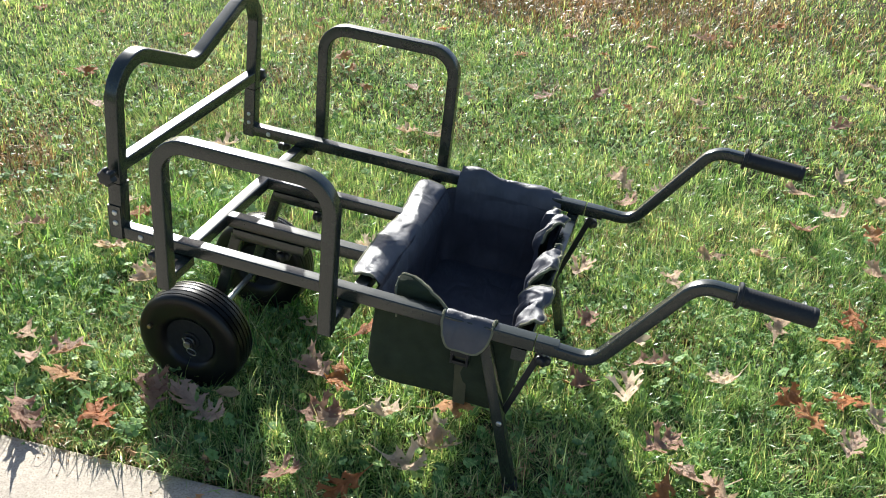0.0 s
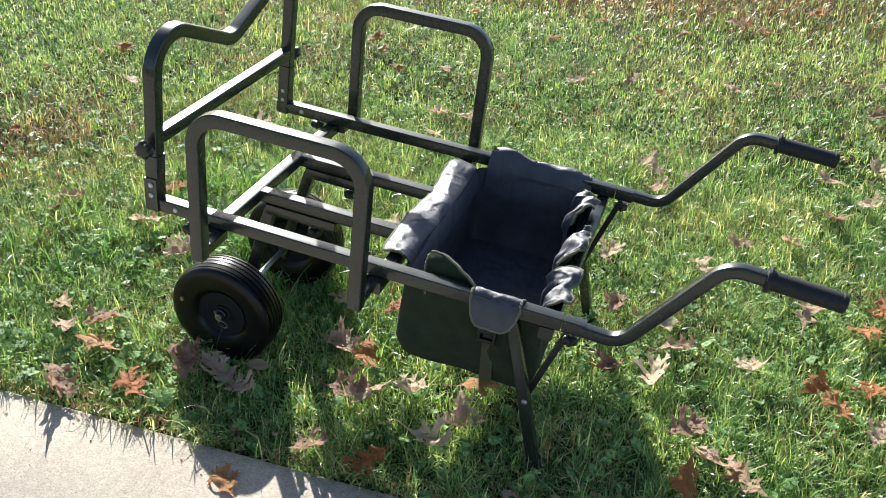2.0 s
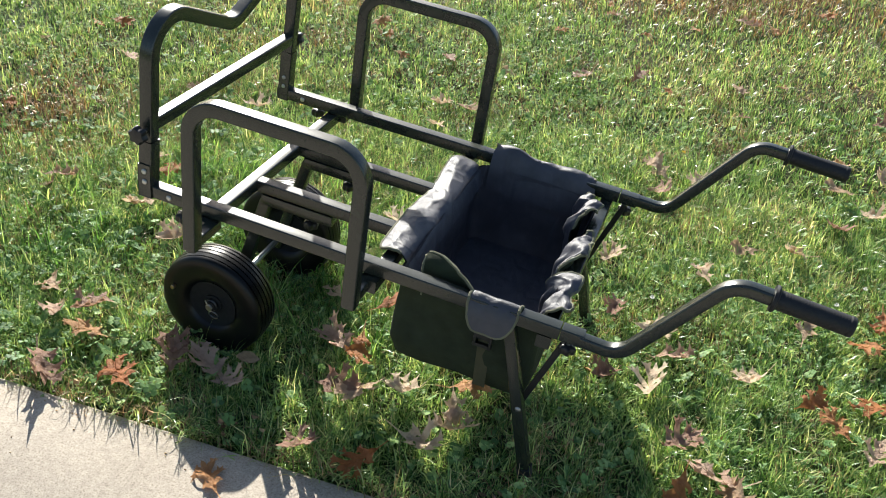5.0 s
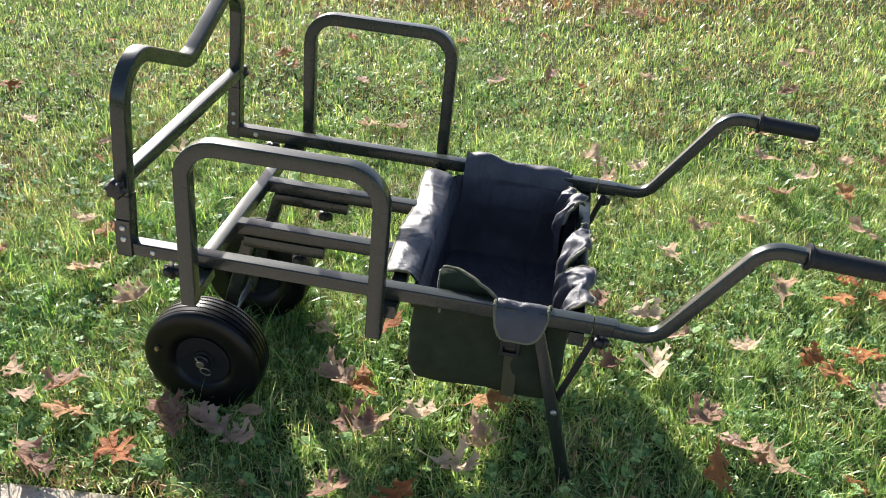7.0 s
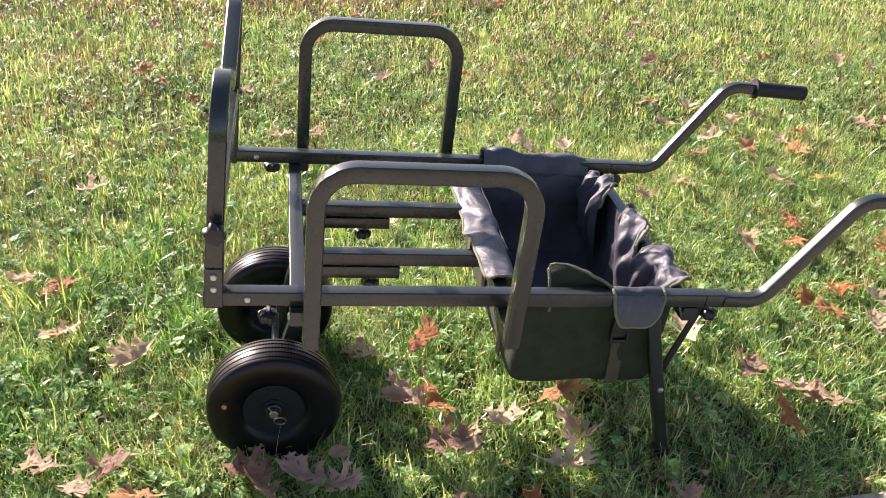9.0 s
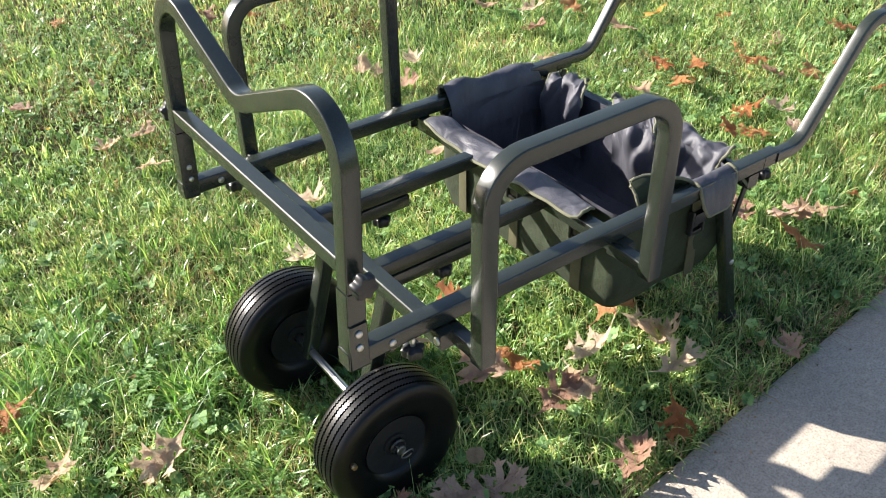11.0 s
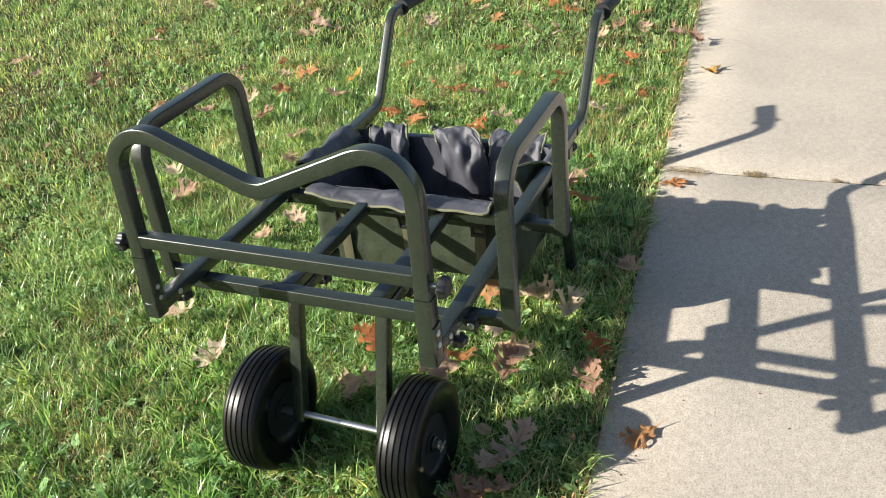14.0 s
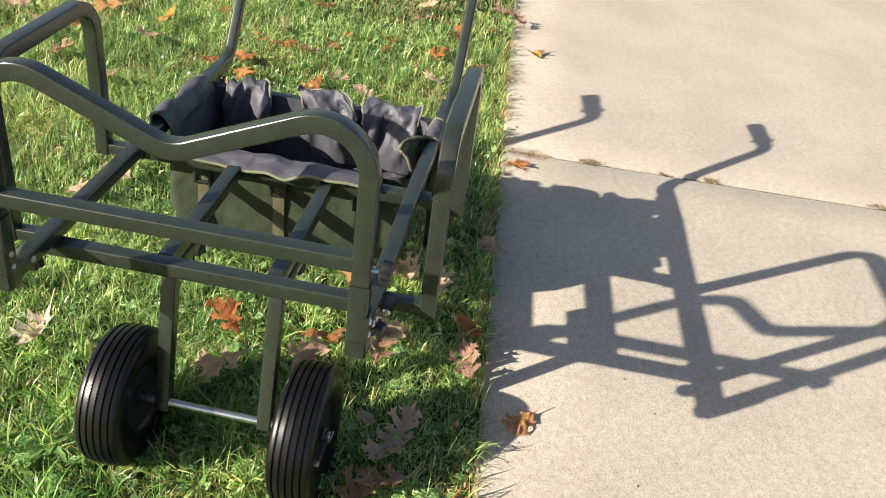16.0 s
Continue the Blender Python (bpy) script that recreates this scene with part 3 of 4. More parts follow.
def rear_flap(v0, v1, lean, tip, seed, bulge=0.0, fan=0.0, skew=0.0):
    """A flap that stands up behind the bag and flops back, with upright folds."""
    def shape(s, t):
        t = rounded(s, t, 0.25)
        v = v0 + (v1 - v0) * (s + fan * (s - 0.5) * t) + skew * (1 - t)
        deep = 0.35 + math.sin(math.pi * min(1.0, t * 1.1)) * 0.8
        drape = 1.35 * s + 0.42 * t + 0.12 * math.sin(4 * t + seed) + 0.25 * noise.noise(Vector((s * 2, t * 2, seed)))
        fold = deep * (0.010 * math.cos(math.tau * drape + seed) + 0.011 * noise.noise(Vector((s * 5 - t * 3, t * 4, seed))))
        p = over((0.838, v, -0.150), (0.836 - bulge, v, -0.020), (0.856 + lean * 0.2 - bulge, v, tip), (0.872 + lean - 0.4 * bulge, v + 0.006, tip - 0.022), t)
        return p + Vector((fold, 0.25 * fold, 0.3 * fold))
    return flap(shape, 36, 24, seed, 0.011, 0, 0.58)


front_flap(0.240, -0.215, 2.0, 0.005)
far_flap()
near_flap()
standing_flap()
rear_flap(0.232, 0.106, 0.004, 0.034, 14.0, 0.030, -0.30, 0.010)
rear_flap(0.066, -0.058, 0.016, 0.030, 17.4, 0.008, 0.10, -0.045)
rear_flap(-0.106, -0.236, 0.026, 0.022, 21.0, 0.002, 0.12, 0.012)


def strap(points, side, buckle_at):
    """Webbing down a wall of the bag with a black side-release buckle."""
    band = part("strap", tube(points, side, 0.026, 0, 0.0008, 0.0028), WEBBING, bag, "olive webbing strap")
    at, out = Vector(buckle_at), (Vector(points[1]) - Vector(points[0])).cross(Vector(side)).normalized()
    s = Vector(side)
    bm = bmesh.new()
    m = Matrix((s, out, W)).transposed().to_4x4()
    m.translation = at
    for lo, hi in (((-0.019, -0.004, -0.026), (-0.013, 0.008, 0.026)), ((0.013, -0.004, -0.026), (0.019, 0.008, 0.026)), ((-0.014, -0.003, -0.004), (0.014, 0.009, 0.020)), ((-0.014, -0.002, -0.026), (0.014, 0.007, -0.018))):
        box(bm, lo, hi, 0.0015)
    bmesh.ops.transform(bm, matrix=m, verts=bm.verts)
    part("buckle", bm, BLACK, band, "black plastic buckle")
    return band


for v in (0.180, 0.012, -0.170):
    strap(((0.5535, v, -0.020), (0.5525, v, -0.120), (0.5535, v, -0.215)), V, (0.549, v, -0.075))
strap(((0.757, -0.2675, -0.025), (0.760, -0.2690, -0.120), (0.766, -0.2675, -0.216)), U, (0.756, -0.272, -0.085))

# ---- fallen leaves ----
def oak_leaf(name, seed, material, lobes=3, narrow=1.0):
    """A dry leaf with deep pointed lobes and bristle teeth, cupped and curled, with a stalk; about one unit long."""
    rnd = random.Random(seed)
    bm = bmesh.new()
    roll, cup, twist = rnd.uniform(-0.5, 1.3), rnd.uniform(-0.3, 1.3), rnd.uniform(-1.1, 1.1)

    def at(x, y, up=0.0):
        z = roll * x * x * 0.8 + cup * y * y * 2.0 + twist * x * y + 0.11 * noise.noise(Vector((x * 3.4, y * 5, seed))) + 0.035 * noise.noise(Vector((x * 11, y * 13, seed)))
        return bm.verts.new((x, y, z + up))

    def strip(way, base, reach, widths, up):
        """A tapered lobe from the midrib to its tip, with two side teeth."""
        d, n = Vector((math.cos(way), math.sin(way))), Vector((-math.sin(way), math.cos(way)))
        last = None
        for k, w in enumerate(widths):
            c = Vector((base, 0.0)) + d * reach * k / (len(widths) - 1)
            row = [at(*(c + n * w * f), up) for f in ((1, 0.5, 0, -0.5, -1) if w else (0,))]
            if last and len(row) > 1:
                for i in range(4):
                    bm.faces.new((last[i], last[i + 1], row[i + 1], row[i]))
            elif last:
                for i in range(4):
                    bm.faces.new((last[i], last[i + 1], row[0]))
            last = row
        for f in (-1, 1):
            if reach > 0.2:
                c = Vector((base, 0.0)) + d * reach * rnd.uniform(0.58, 0.7)
                tip = c + d * reach * 0.24 + n * f * rnd.uniform(0.09, 0.14)
                bm.faces.new((at(*(c - d * 0.05), up * 1.5), at(*(c + d * 0.07), up * 1.5), at(*tip, up * 1.5)))

    if lobes:
        strip(0.0, -0.42, 0.92, [0.02, 0.05, 0.065, 0.06, 0.07, 0.095, 0.075, 0.05, 0.0], 0.0)
        for side in (-1, 1):
            base = rnd.uniform(-0.26, -0.20)
            for k in range(lobes):
                strip(side * radians(rnd.uniform(46, 66) - 6 * k), base, (0.27, 0.40, 0.36)[k % 3] * rnd.uniform(0.8, 1.12) * narrow, [0.085, 0.06, 0.062, 0.045, 0.0], 0.004 * (k + 1))
                base += rnd.uniform(0.17, 0.22)
    else:
        strip(0.0, -0.46, 0.92, [0.03, 0.17, 0.25, 0.28, 0.27, 0.22, 0.13, 0.0], 0.0)
    stalk = [at(-0.41, 0.012), at(-0.41, -0.012), at(-0.66, -0.008, 0.03), at(-0.66, 0.008, 0.03)]
    bm.faces.new(stalk)
    return part(name, bm, material, None, "", 80)


# Where the leaves that can be told apart lie, by their look.
PALE = [(0.7, -0.27), (1.08, 0.07), (1.3, 0.19), (1.61, 1.19), (1.06, 1.15), (-0.47, 0.92), (0.28, 0.46), (0.08, 1.3), (0.66, -0.34)]
TAN = [(-0.36, -0.24), (0.48, -0.25), (0.57, -0.2), (0.69, -0.21), (0.28, 0.05), (1.31, -0.19), (1.64, 0.17), (1.42, 0.46), (1.24, 0.79), (1.14, 0.61), (1.05, 0.28), (0.88, 0.56),
       (1.39, 0.85), (0.92, 1.18), (1.72, 0.84), (1.65, 1.51), (-0.23, 0.1), (-0.4, 0.18), (-0.55, 0.45), (2.14, 2.03), (2.28, 1.28), (1.51, 1.32), (0.15, 1.1), (0.19, 1.31),
       (0.78, 0.63), (0.39, 0.65), (1.77, 1.36), (1.49, 1.55), (3.17, -0.13), (2.42, 0.0), (1.77, -0.15), (1.11, 2.07), (1.84, 2.6), (2.72, 1.53), (2.44, 0.75), (3.39, -0.01), (3.3, 0.15)]
BROWN = [(-0.21, -0.26), (0.03, -0.30), (0.36, -0.12), (0.97, 0.08), (1.17, -0.08), (1.25, -0.16), (1.58, 0.06), (0.94, 0.34), (1.11, 0.19), (1.5, 1.06), (1.07, 2.99), (-0.7, 0.2),
         (0.43, -0.25), (0.95, 1.03), (2.53, -0.36), (0.43, -0.45), (0.14, -0.325), (1.68, 2.01), (0.5, 1.87), (0.71, 1.98), (-1.09, 1.05), (-0.17, -0.49), (2.61, 2.05), (2.39, 1.27),
         (1.79, 0.3), (2.58, -0.3), (0.87, -0.45), (0.21, -0.35), (0.06, -0.34), (-0.28, -0.32)]
RUST = [(-0.16, -0.35), (0.42, -0.12), (0.42, 0.09), (0.7, -0.12), (1.19, -0.23), (1.59, 0.23), (1.58, 0.47), (1.62, 0.59), (1.7, 0.51), (1.72, 1.09), (0.86, 2.76), (1.46, 3.43),
        (-0.17, 2.6), (-0.46, 1.98), (-0.44, 0.39), (-1.39, 1.39), (-0.01, -0.44), (-0.22, 2.29), (1.91, 1.09), (1.83, 0.39), (1.91, 0.25), (2.25, 0.36), (3.01, 0.0), (2.28, -0.16),
        (2.0, -0.11), (0.56, -0.43), (0.31, -0.585), (1.38, -0.47), (1.44, 0.17), (1.5, 0.13)]
GOLD = [(2.27, -0.475), (1.88, 0.86)]


def build_leaves():
    kinds = []
    for seed, (mat, label) in enumerate((
            (LEAF_TAN, "dry tan oak leaf lying in the grass"), (LEAF_RUST, "rust-orange oak leaf lying in the grass"), (LEAF_BROWN, "dull brown curled oak leaf in the grass"),
            (LEAF_PALE, "pale tan curled oak leaf in the grass"), (LEAF_RUST, "reddish oak leaf half sunk in the grass"), (LEAF_BROWN, "brown folded oak leaf in the grass"),
            (LEAF_GOLD, "golden yellow leaf lying flat"), (LEAF_TAN, "small round tan leaf in the grass"), (LEAF_TAN, "twisted tan oak leaf lying on the lawn"))):
        kinds.append(tagged(oak_leaf("fallen_leaf", seed + 3, mat, 0 if seed == 7 else 3, 1.0), label, "leaf", "fallen leaves"))
    rnd = random.Random(7)
    used = set()

    def put(kind, x, y, size, z, tilt):
        m = pose(x, y, z, rnd.uniform(-tilt, tilt), rnd.uniform(-tilt, tilt), rnd.uniform(0, 360))
        if kind in used:
            ob = copy_thing(kinds[kind], m)
        else:
            used.add(kind)
            ob = kinds[kind]
            ob.matrix_basis = m
        ob.scale = (size, size, size)
        return ob

    for places, choice in ((PALE, (3,)), (TAN, (0, 8, 0, 3)), (BROWN, (2, 5)), (RUST, (1, 1, 4)), (GOLD, (6,)), ([(0.21, -0.27)], (7,))):
        for x, y in places:
            paved = y < edge_y(x) - 0.015
            kind = rnd.choice(choice)
            size = rnd.uniform(0.095, 0.135) * (0.5 if kind == 7 else 0.8 if paved else 1.0)
            put(kind, x, y, size, paved_z(x, y) + 0.010 if paved else float(soil_z(x, y)) + rnd.uniform(0.046, 0.062), 6 if paved else 22)
    for n in range(230):
        x, y = rnd.uniform(-2.6, 4.6), rnd.uniform(-0.42, 5.0)
        if n >= 175:
            x, y = rnd.uniform(1.9, 3.6), rnd.uniform(-0.34, 1.5)
        if y < edge_y(x) + 0.05 or (0.0 < x < 0.2 and abs(y) < 0.22) or abs(x - 0.9) < 0.06 and abs(abs(y) - 0.29) < 0.06:
            continue
        if -0.7 < x < 1.9 and y < 1.7 and rnd.random() < 0.86:
            continue
        put(rnd.choice((0, 1, 1, 2, 8, 4, 5)), x, y, rnd.uniform(0.055, 0.105), float(soil_z(x, y)) + rnd.uniform(0.030, 0.050), 24)


build_leaves()


# ---- grass: real blades in joined sheets ----
def field(x, y, scale, seed):
    """Smooth waves between 0 and 1 over the lawn, for clumps."""
    r = np.random.RandomState(seed)
    total = np.zeros_like(x)
    for k in range(7):
        a, f = r.uniform(0, math.tau), scale * r.uniform(0.6, 2.2)
        total += np.sin((x * math.cos(a) + y * math.sin(a)) * f + r.uniform(0, math.tau))
    return 0.5 + total / 7 * 0.9


def lawn_points(n, x0, x1, y0, y1, rs, hole=None):
    x, y = rs.uniform(x0, x1, n), rs.uniform(y0, y1, n)
    keep = y > edge_y(x) + rs.normal(0.0, 0.014, n) + 0.004
    for v in (-0.183, 0.159):
        keep &= ~((np.abs(x - 0.092) < 0.06) & (np.abs(y - v) < 0.034))
    bare = np.maximum(np.exp(-(((x - 0.0) / 1.7) ** 2 + ((y - 3.6) / 0.6) ** 2)), 0.8 * np.exp(-(((x + 1.1) / 0.3) ** 2 + ((y - 0.55) / 0.35) ** 2)))
    keep &= rs.rand(n) > 0.75 * bare
    fade = np.abs(rs.normal(0, 0.28, (3, n)))
    keep &= (x > x0 + fade[0]) & (x < x1 - fade[1]) & (y < y1 - fade[2])
    if hole:
        j = rs.normal(0.18, 0.18, (3, n))
        keep &= ~((x > hole[0] + j[0]) & (x < hole[1] - j[1]) & (y < hole[2] - j[2]))
    return x[keep], y[keep]


def blade_sheet(name, x, y, rs, length, width, segs, material, label, lean=(0.25, 1.15), lift=0.0, head=None):
    """Blades that rise, curve over and taper, each an island of its own."""
    n = len(x)
    size = length[0] + (length[1] - length[0]) * rs.beta(2.0, 2.6, n)
    size *= 0.42 + 0.5 * field(x, y, 5.0, 11) + 0.75 * np.clip(field(x, y, 42.0, 14), 0, 1)
    head = rs.uniform(0, math.tau, n) + 0.8 * np.sin(x * 3 + y * 2) if head is None else rs.normal(head, 1.0, n)
    dx, dy = np.cos(head), np.sin(head)
    wide = rs.uniform(width[0], width[1], n)
    bend0 = rs.uniform(0.0, 1.0, n)
    bend1 = bend0 + rs.uniform(lean[0], lean[1], n) * 1.25
    low = soil_z(x, y)
    px, py, pz = x.copy(), y.copy(), low + lift
    twist = rs.uniform(-0.9, 0.9, n)
    vs = []
    for k in range(segs + 1):
        f = k / segs
        w = wide * (1 - f) ** 0.6 * 0.5 if k < segs else 0 * wide
        sx, sy = -dy * np.cos(twist * f) * w, dx * np.cos(twist * f) * w
        sz = np.sin(twist * f) * w
        if k < segs:
            vs.append(np.stack([px - sx, py - sy, pz - sz], 1))
            vs.append(np.stack([px + sx, py + sy, pz + sz], 1))
        else:
            vs.append(np.stack([px, py, pz], 1))
        a = bend0 + (bend1 - bend0) * f
        step = size / segs
        px, py, pz = px + dx * np.sin(a) * step, py + dy * np.sin(a) * step, np.maximum(pz + np.cos(a) * step, low + lift + 0.004)
    per = 2 * segs + 1
    co = np.stack(vs, 1).reshape(-1, 3)
    quads = [(2 * k, 2 * k + 1, 2 * k + 3, 2 * k + 2) for k in range(segs - 1)]
    base = (np.arange(n) * per)[:, None]
    loops = np.concatenate([base + np.array(q)[None] for q in quads] + [base + np.array((2 * segs - 2, 2 * segs - 1, 2 * segs))[None]], 1)
    sizes = np.tile(np.array([4] * (segs - 1) + [3]), n)
    me = bpy.data.meshes.new(name)
    me.vertices.add(len(co))
    me.vertices.foreach_set("co", co.astype(np.float32).ravel())
    me.loops.add(loops.size)
    me.loops.foreach_set("vertex_index", loops.astype(np.int32).ravel())
    me.polygons.add(len(sizes))
    starts = np.concatenate([[0], np.cumsum(sizes)[:-1]])
    me.polygons.foreach_set("loop_start", starts.astype(np.int32))
    me.update(calc_edges=True)
    me.validate()
    me.materials.append(material)
    me.polygons.foreach_set("use_smooth", np.ones(len(sizes), bool))
    return tagged(new(name, me), label, "grass", kind="stuff")


def clover_sheet(name, x, y, rs, size, material, label, parts=3):
    """Small leaves of three rounded leaflets on low stalks."""
    n = len(x)
    verts, faces = [], []
    ring = 6
    for k in range(n):
        r = size * rs.uniform(0.6, 1.3)
        z = float(soil_z(x[k], y[k])) + rs.uniform(0.018, 0.050)
        turn, tilt, way = rs.uniform(0, math.tau), rs.uniform(0, 0.9), rs.uniform(0, math.tau)
        for j in range(parts):
            a = turn + j * math.tau / parts
            cx, cy = math.cos(a) * r * 0.62, math.sin(a) * r * 0.62
            first = len(verts)
            for i in range(ring):
                b = i * math.tau / ring
                lx, ly = cx + math.cos(b) * r * 0.55, cy + math.sin(b) * r * 0.55
                verts.append((x[k] + lx, y[k] + ly, z + math.tan(tilt) * (lx * math.cos(way) + ly * math.sin(way)) + 0.15 * r * math.cos(2 * b)))
            faces.append(tuple(range(first, first + ring)))
    me = bpy.data.meshes.new(name)
    me.from_pydata(verts, [], faces)
    me.materials.append(material)
    return tagged(new(name, me), label, "clover", kind="stuff")


def tuft_points(count, per, spread, x0, x1, y0, y1, rs):
    """Blades gathered in tufts."""
    cx, cy = lawn_points(count, x0, x1, y0, y1, rs)
    n = rs.poisson(per, len(cx))
    x, y = np.repeat(cx, n), np.repeat(cy, n)
    x, y = x + rs.normal(0, spread, len(x)), y + rs.normal(0, spread, len(y))
    keep = y > edge_y(x)
    return x[keep], y[keep]


def build_lawn():
    rs = np.random.RandomState(5)
    near = (-1.15, 2.4, 1.5)
    green = "rough green lawn grass lit by low sun"
    x, y = lawn_points(330000, -1.15, 2.4, -0.62, 1.5, rs)
    keep = rs.rand(len(x)) < 0.16 + 0.36 * field(x, y, 11.0, 3) + 0.7 * (field(x, y, 42.0, 14) - 0.1)
    blade_sheet("grass", x[keep], y[keep], rs, (0.014, 0.050), (0.0020, 0.0046), 2, GRASS, green, (0.4, 1.9))
    x, y = tuft_points(4000, 15, 0.015, -1.15, 2.4, -0.5, 1.5, rs)
    blade_sheet("grass", x, y, rs, (0.030, 0.086), (0.0015, 0.0036), 3, GRASS, "taller tufts of lawn grass", (0.3, 1.6))
    x, y = lawn_points(250000, -3.2, 4.0, -0.62, 3.4, rs, near)
    keep = rs.rand(len(x)) < 0.14 + 0.38 * field(x, y, 9.0, 3) + 0.8 * (field(x, y, 42.0, 14) - 0.1)
    blade_sheet("grass", x[keep], y[keep], rs, (0.016, 0.056), (0.0030, 0.0062), 2, GRASS, green, (0.4, 1.9))
    x, y = tuft_points(2800, 13, 0.017, -3.2, 4.0, -0.5, 3.6, rs)
    blade_sheet("grass", x, y, rs, (0.035, 0.09), (0.0026, 0.0054), 2, GRASS, "taller tufts of lawn grass", (0.3, 1.6))
    x, y = lawn_points(230000, -5.0, 8.0, -0.3, 8.5, rs, (-3.2, 4.0, 3.4))
    keep = rs.rand(len(x)) < 0.15 + 0.4 * field(x, y, 6.0, 3) + 0.9 * (field(x, y, 30.0, 14) - 0.1)
    blade_sheet("grass", x[keep], y[keep], rs, (0.024, 0.07), (0.0045, 0.0095), 2, GRASS, "distant lawn grass lit by low sun", (0.4, 1.8))
    x, y = lawn_points(90000, 3.7, 7.0, -0.35, 3.4, rs)
    blade_sheet("grass", x, y, rs, (0.022, 0.065), (0.0036, 0.0075), 2, GRASS, "distant lawn grass lit by low sun", (0.4, 1.8))
    x, y = rs.uniform(-6, 8, 60000), rs.uniform(-7, -2.5, 60000)
    keep = y < edge_y(x) - 2.37
    blade_sheet("grass", x[keep], y[keep], rs, (0.03, 0.09), (0.005, 0.010), 2, GRASS, "lawn grass beyond the path")
    x, y = lawn_points(150000, -3.2, 4.6, -0.62, 6.0, rs)
    keep = rs.rand(len(x)) < 0.24 + 1.5 * field(x, y, 2.2, 8) ** 2.4
    blade_sheet("dry_grass", x[keep], y[keep], rs, (0.025, 0.08), (0.0010, 0.0026), 2, STRAW, "dry straw-coloured blades among the lawn", (0.7, 2.0))
    x, y = tuft_points(520, 10, 0.012, -1.6, 3.2, -0.36, 2.6, rs)
    blade_sheet("grass", x, y, rs, (0.045, 0.115), (0.0028, 0.0054), 4, GRASS, "coarse broad-bladed grass tufts standing in the lawn", (0.3, 1.4))
    x, y = tuft_points(260, 15, 0.016, -0.75, 0.62, -0.12, 0.85, rs)
    blade_sheet("grass", x, y, rs, (0.055, 0.14), (0.0030, 0.0058), 4, LUSH, "lush long-bladed grass round the wheels", (0.4, 1.5))
    x, y = lawn_points(90000, -1.6, 3.2, -0.6, 2.6, rs)
    keep = rs.rand(len(x)) < 2.2 * np.clip(field(x, y, 7.0, 17) - 0.42 + 0.12 * (x < 0.2), 0, 1)
    blade_sheet("dry_grass", x[keep], y[keep], rs, (0.02, 0.06), (0.0011, 0.0026), 2, THATCH, "tan thatch lying between the tufts", (0.9, 1.9), 0.012)
    x = np.concatenate([rs.normal(0.0, 1.1, 15000), rs.normal(-1.1, 0.22, 1500)])
    y = np.concatenate([rs.normal(3.6, 0.42, 15000), rs.normal(0.55, 0.24, 1500)])
    blade_sheet("dry_grass", x, y, rs, (0.03, 0.08), (0.003, 0.008), 2, THATCH, "brown thatch and leaf litter on a worn patch", (0.9, 1.9))
    x = rs.uniform(-1.2, 4.2, 1500)
    y = edge_y(x) + np.abs(rs.normal(0.0, 0.020, len(x))) - 0.004
    blade_sheet("dry_grass", x, y, rs, (0.02, 0.06), (0.0014, 0.003), 3, THATCH, "dry matted blades along the path edge", (0.9, 1.8), 0.024)
    x = rs.uniform(-1.2, 4.6, 3400)
    x = x[rs.rand(len(x)) < 1.6 * np.clip(field(x, 0 * x, 22.0, 19) - 0.3, 0, 1)]
    y = edge_y(x) + np.abs(rs.normal(0.0, 0.022, len(x))) + 0.004
    blade_sheet("grass", x, y, rs, (0.02, 0.085), (0.0016, 0.0036), 4, GRASS, "uncut blades hanging over the path edge", (0.7, 1.6), 0.026, -math.pi / 2)
    x, y = lawn_points(46000, -2.0, 3.4, -0.6, 2.8, rs)
    keep = rs.rand(len(x)) < np.clip(2.6 * field(x, y, 3.4, 21) - 1.05 + 0.35 * (x < 0.2), 0.06, 0.9)
    clover_sheet("clover", x[keep], y[keep], rs, 0.0062, CLOVER, "patches of low clover in the lawn")
    x, y = lawn_points(5500, -2.0, 3.4, -0.55, 2.8, rs)
    keep = rs.rand(len(x)) < np.clip(2.2 * field(x, y, 2.2, 33) - 0.75 + 0.25 * (x < 0.1), 0.12, 1)
    clover_sheet("broadleaf_weeds", x[keep], y[keep], rs, 0.0100, CLOVER, "broad-leaved weeds spreading in the lawn", 5)
    x, y = lawn_points(1500, -1.3, 0.5, -0.5, 1.1, rs)
    keep = rs.rand(len(x)) < np.clip(2.4 * field(x, y, 4.0, 41) - 0.7, 0.06, 1)
    clover_sheet("broadleaf_weeds", x[keep], y[keep], rs, 0.0135, WEED, "glossy broad-leaved weeds in thin turf", 4)


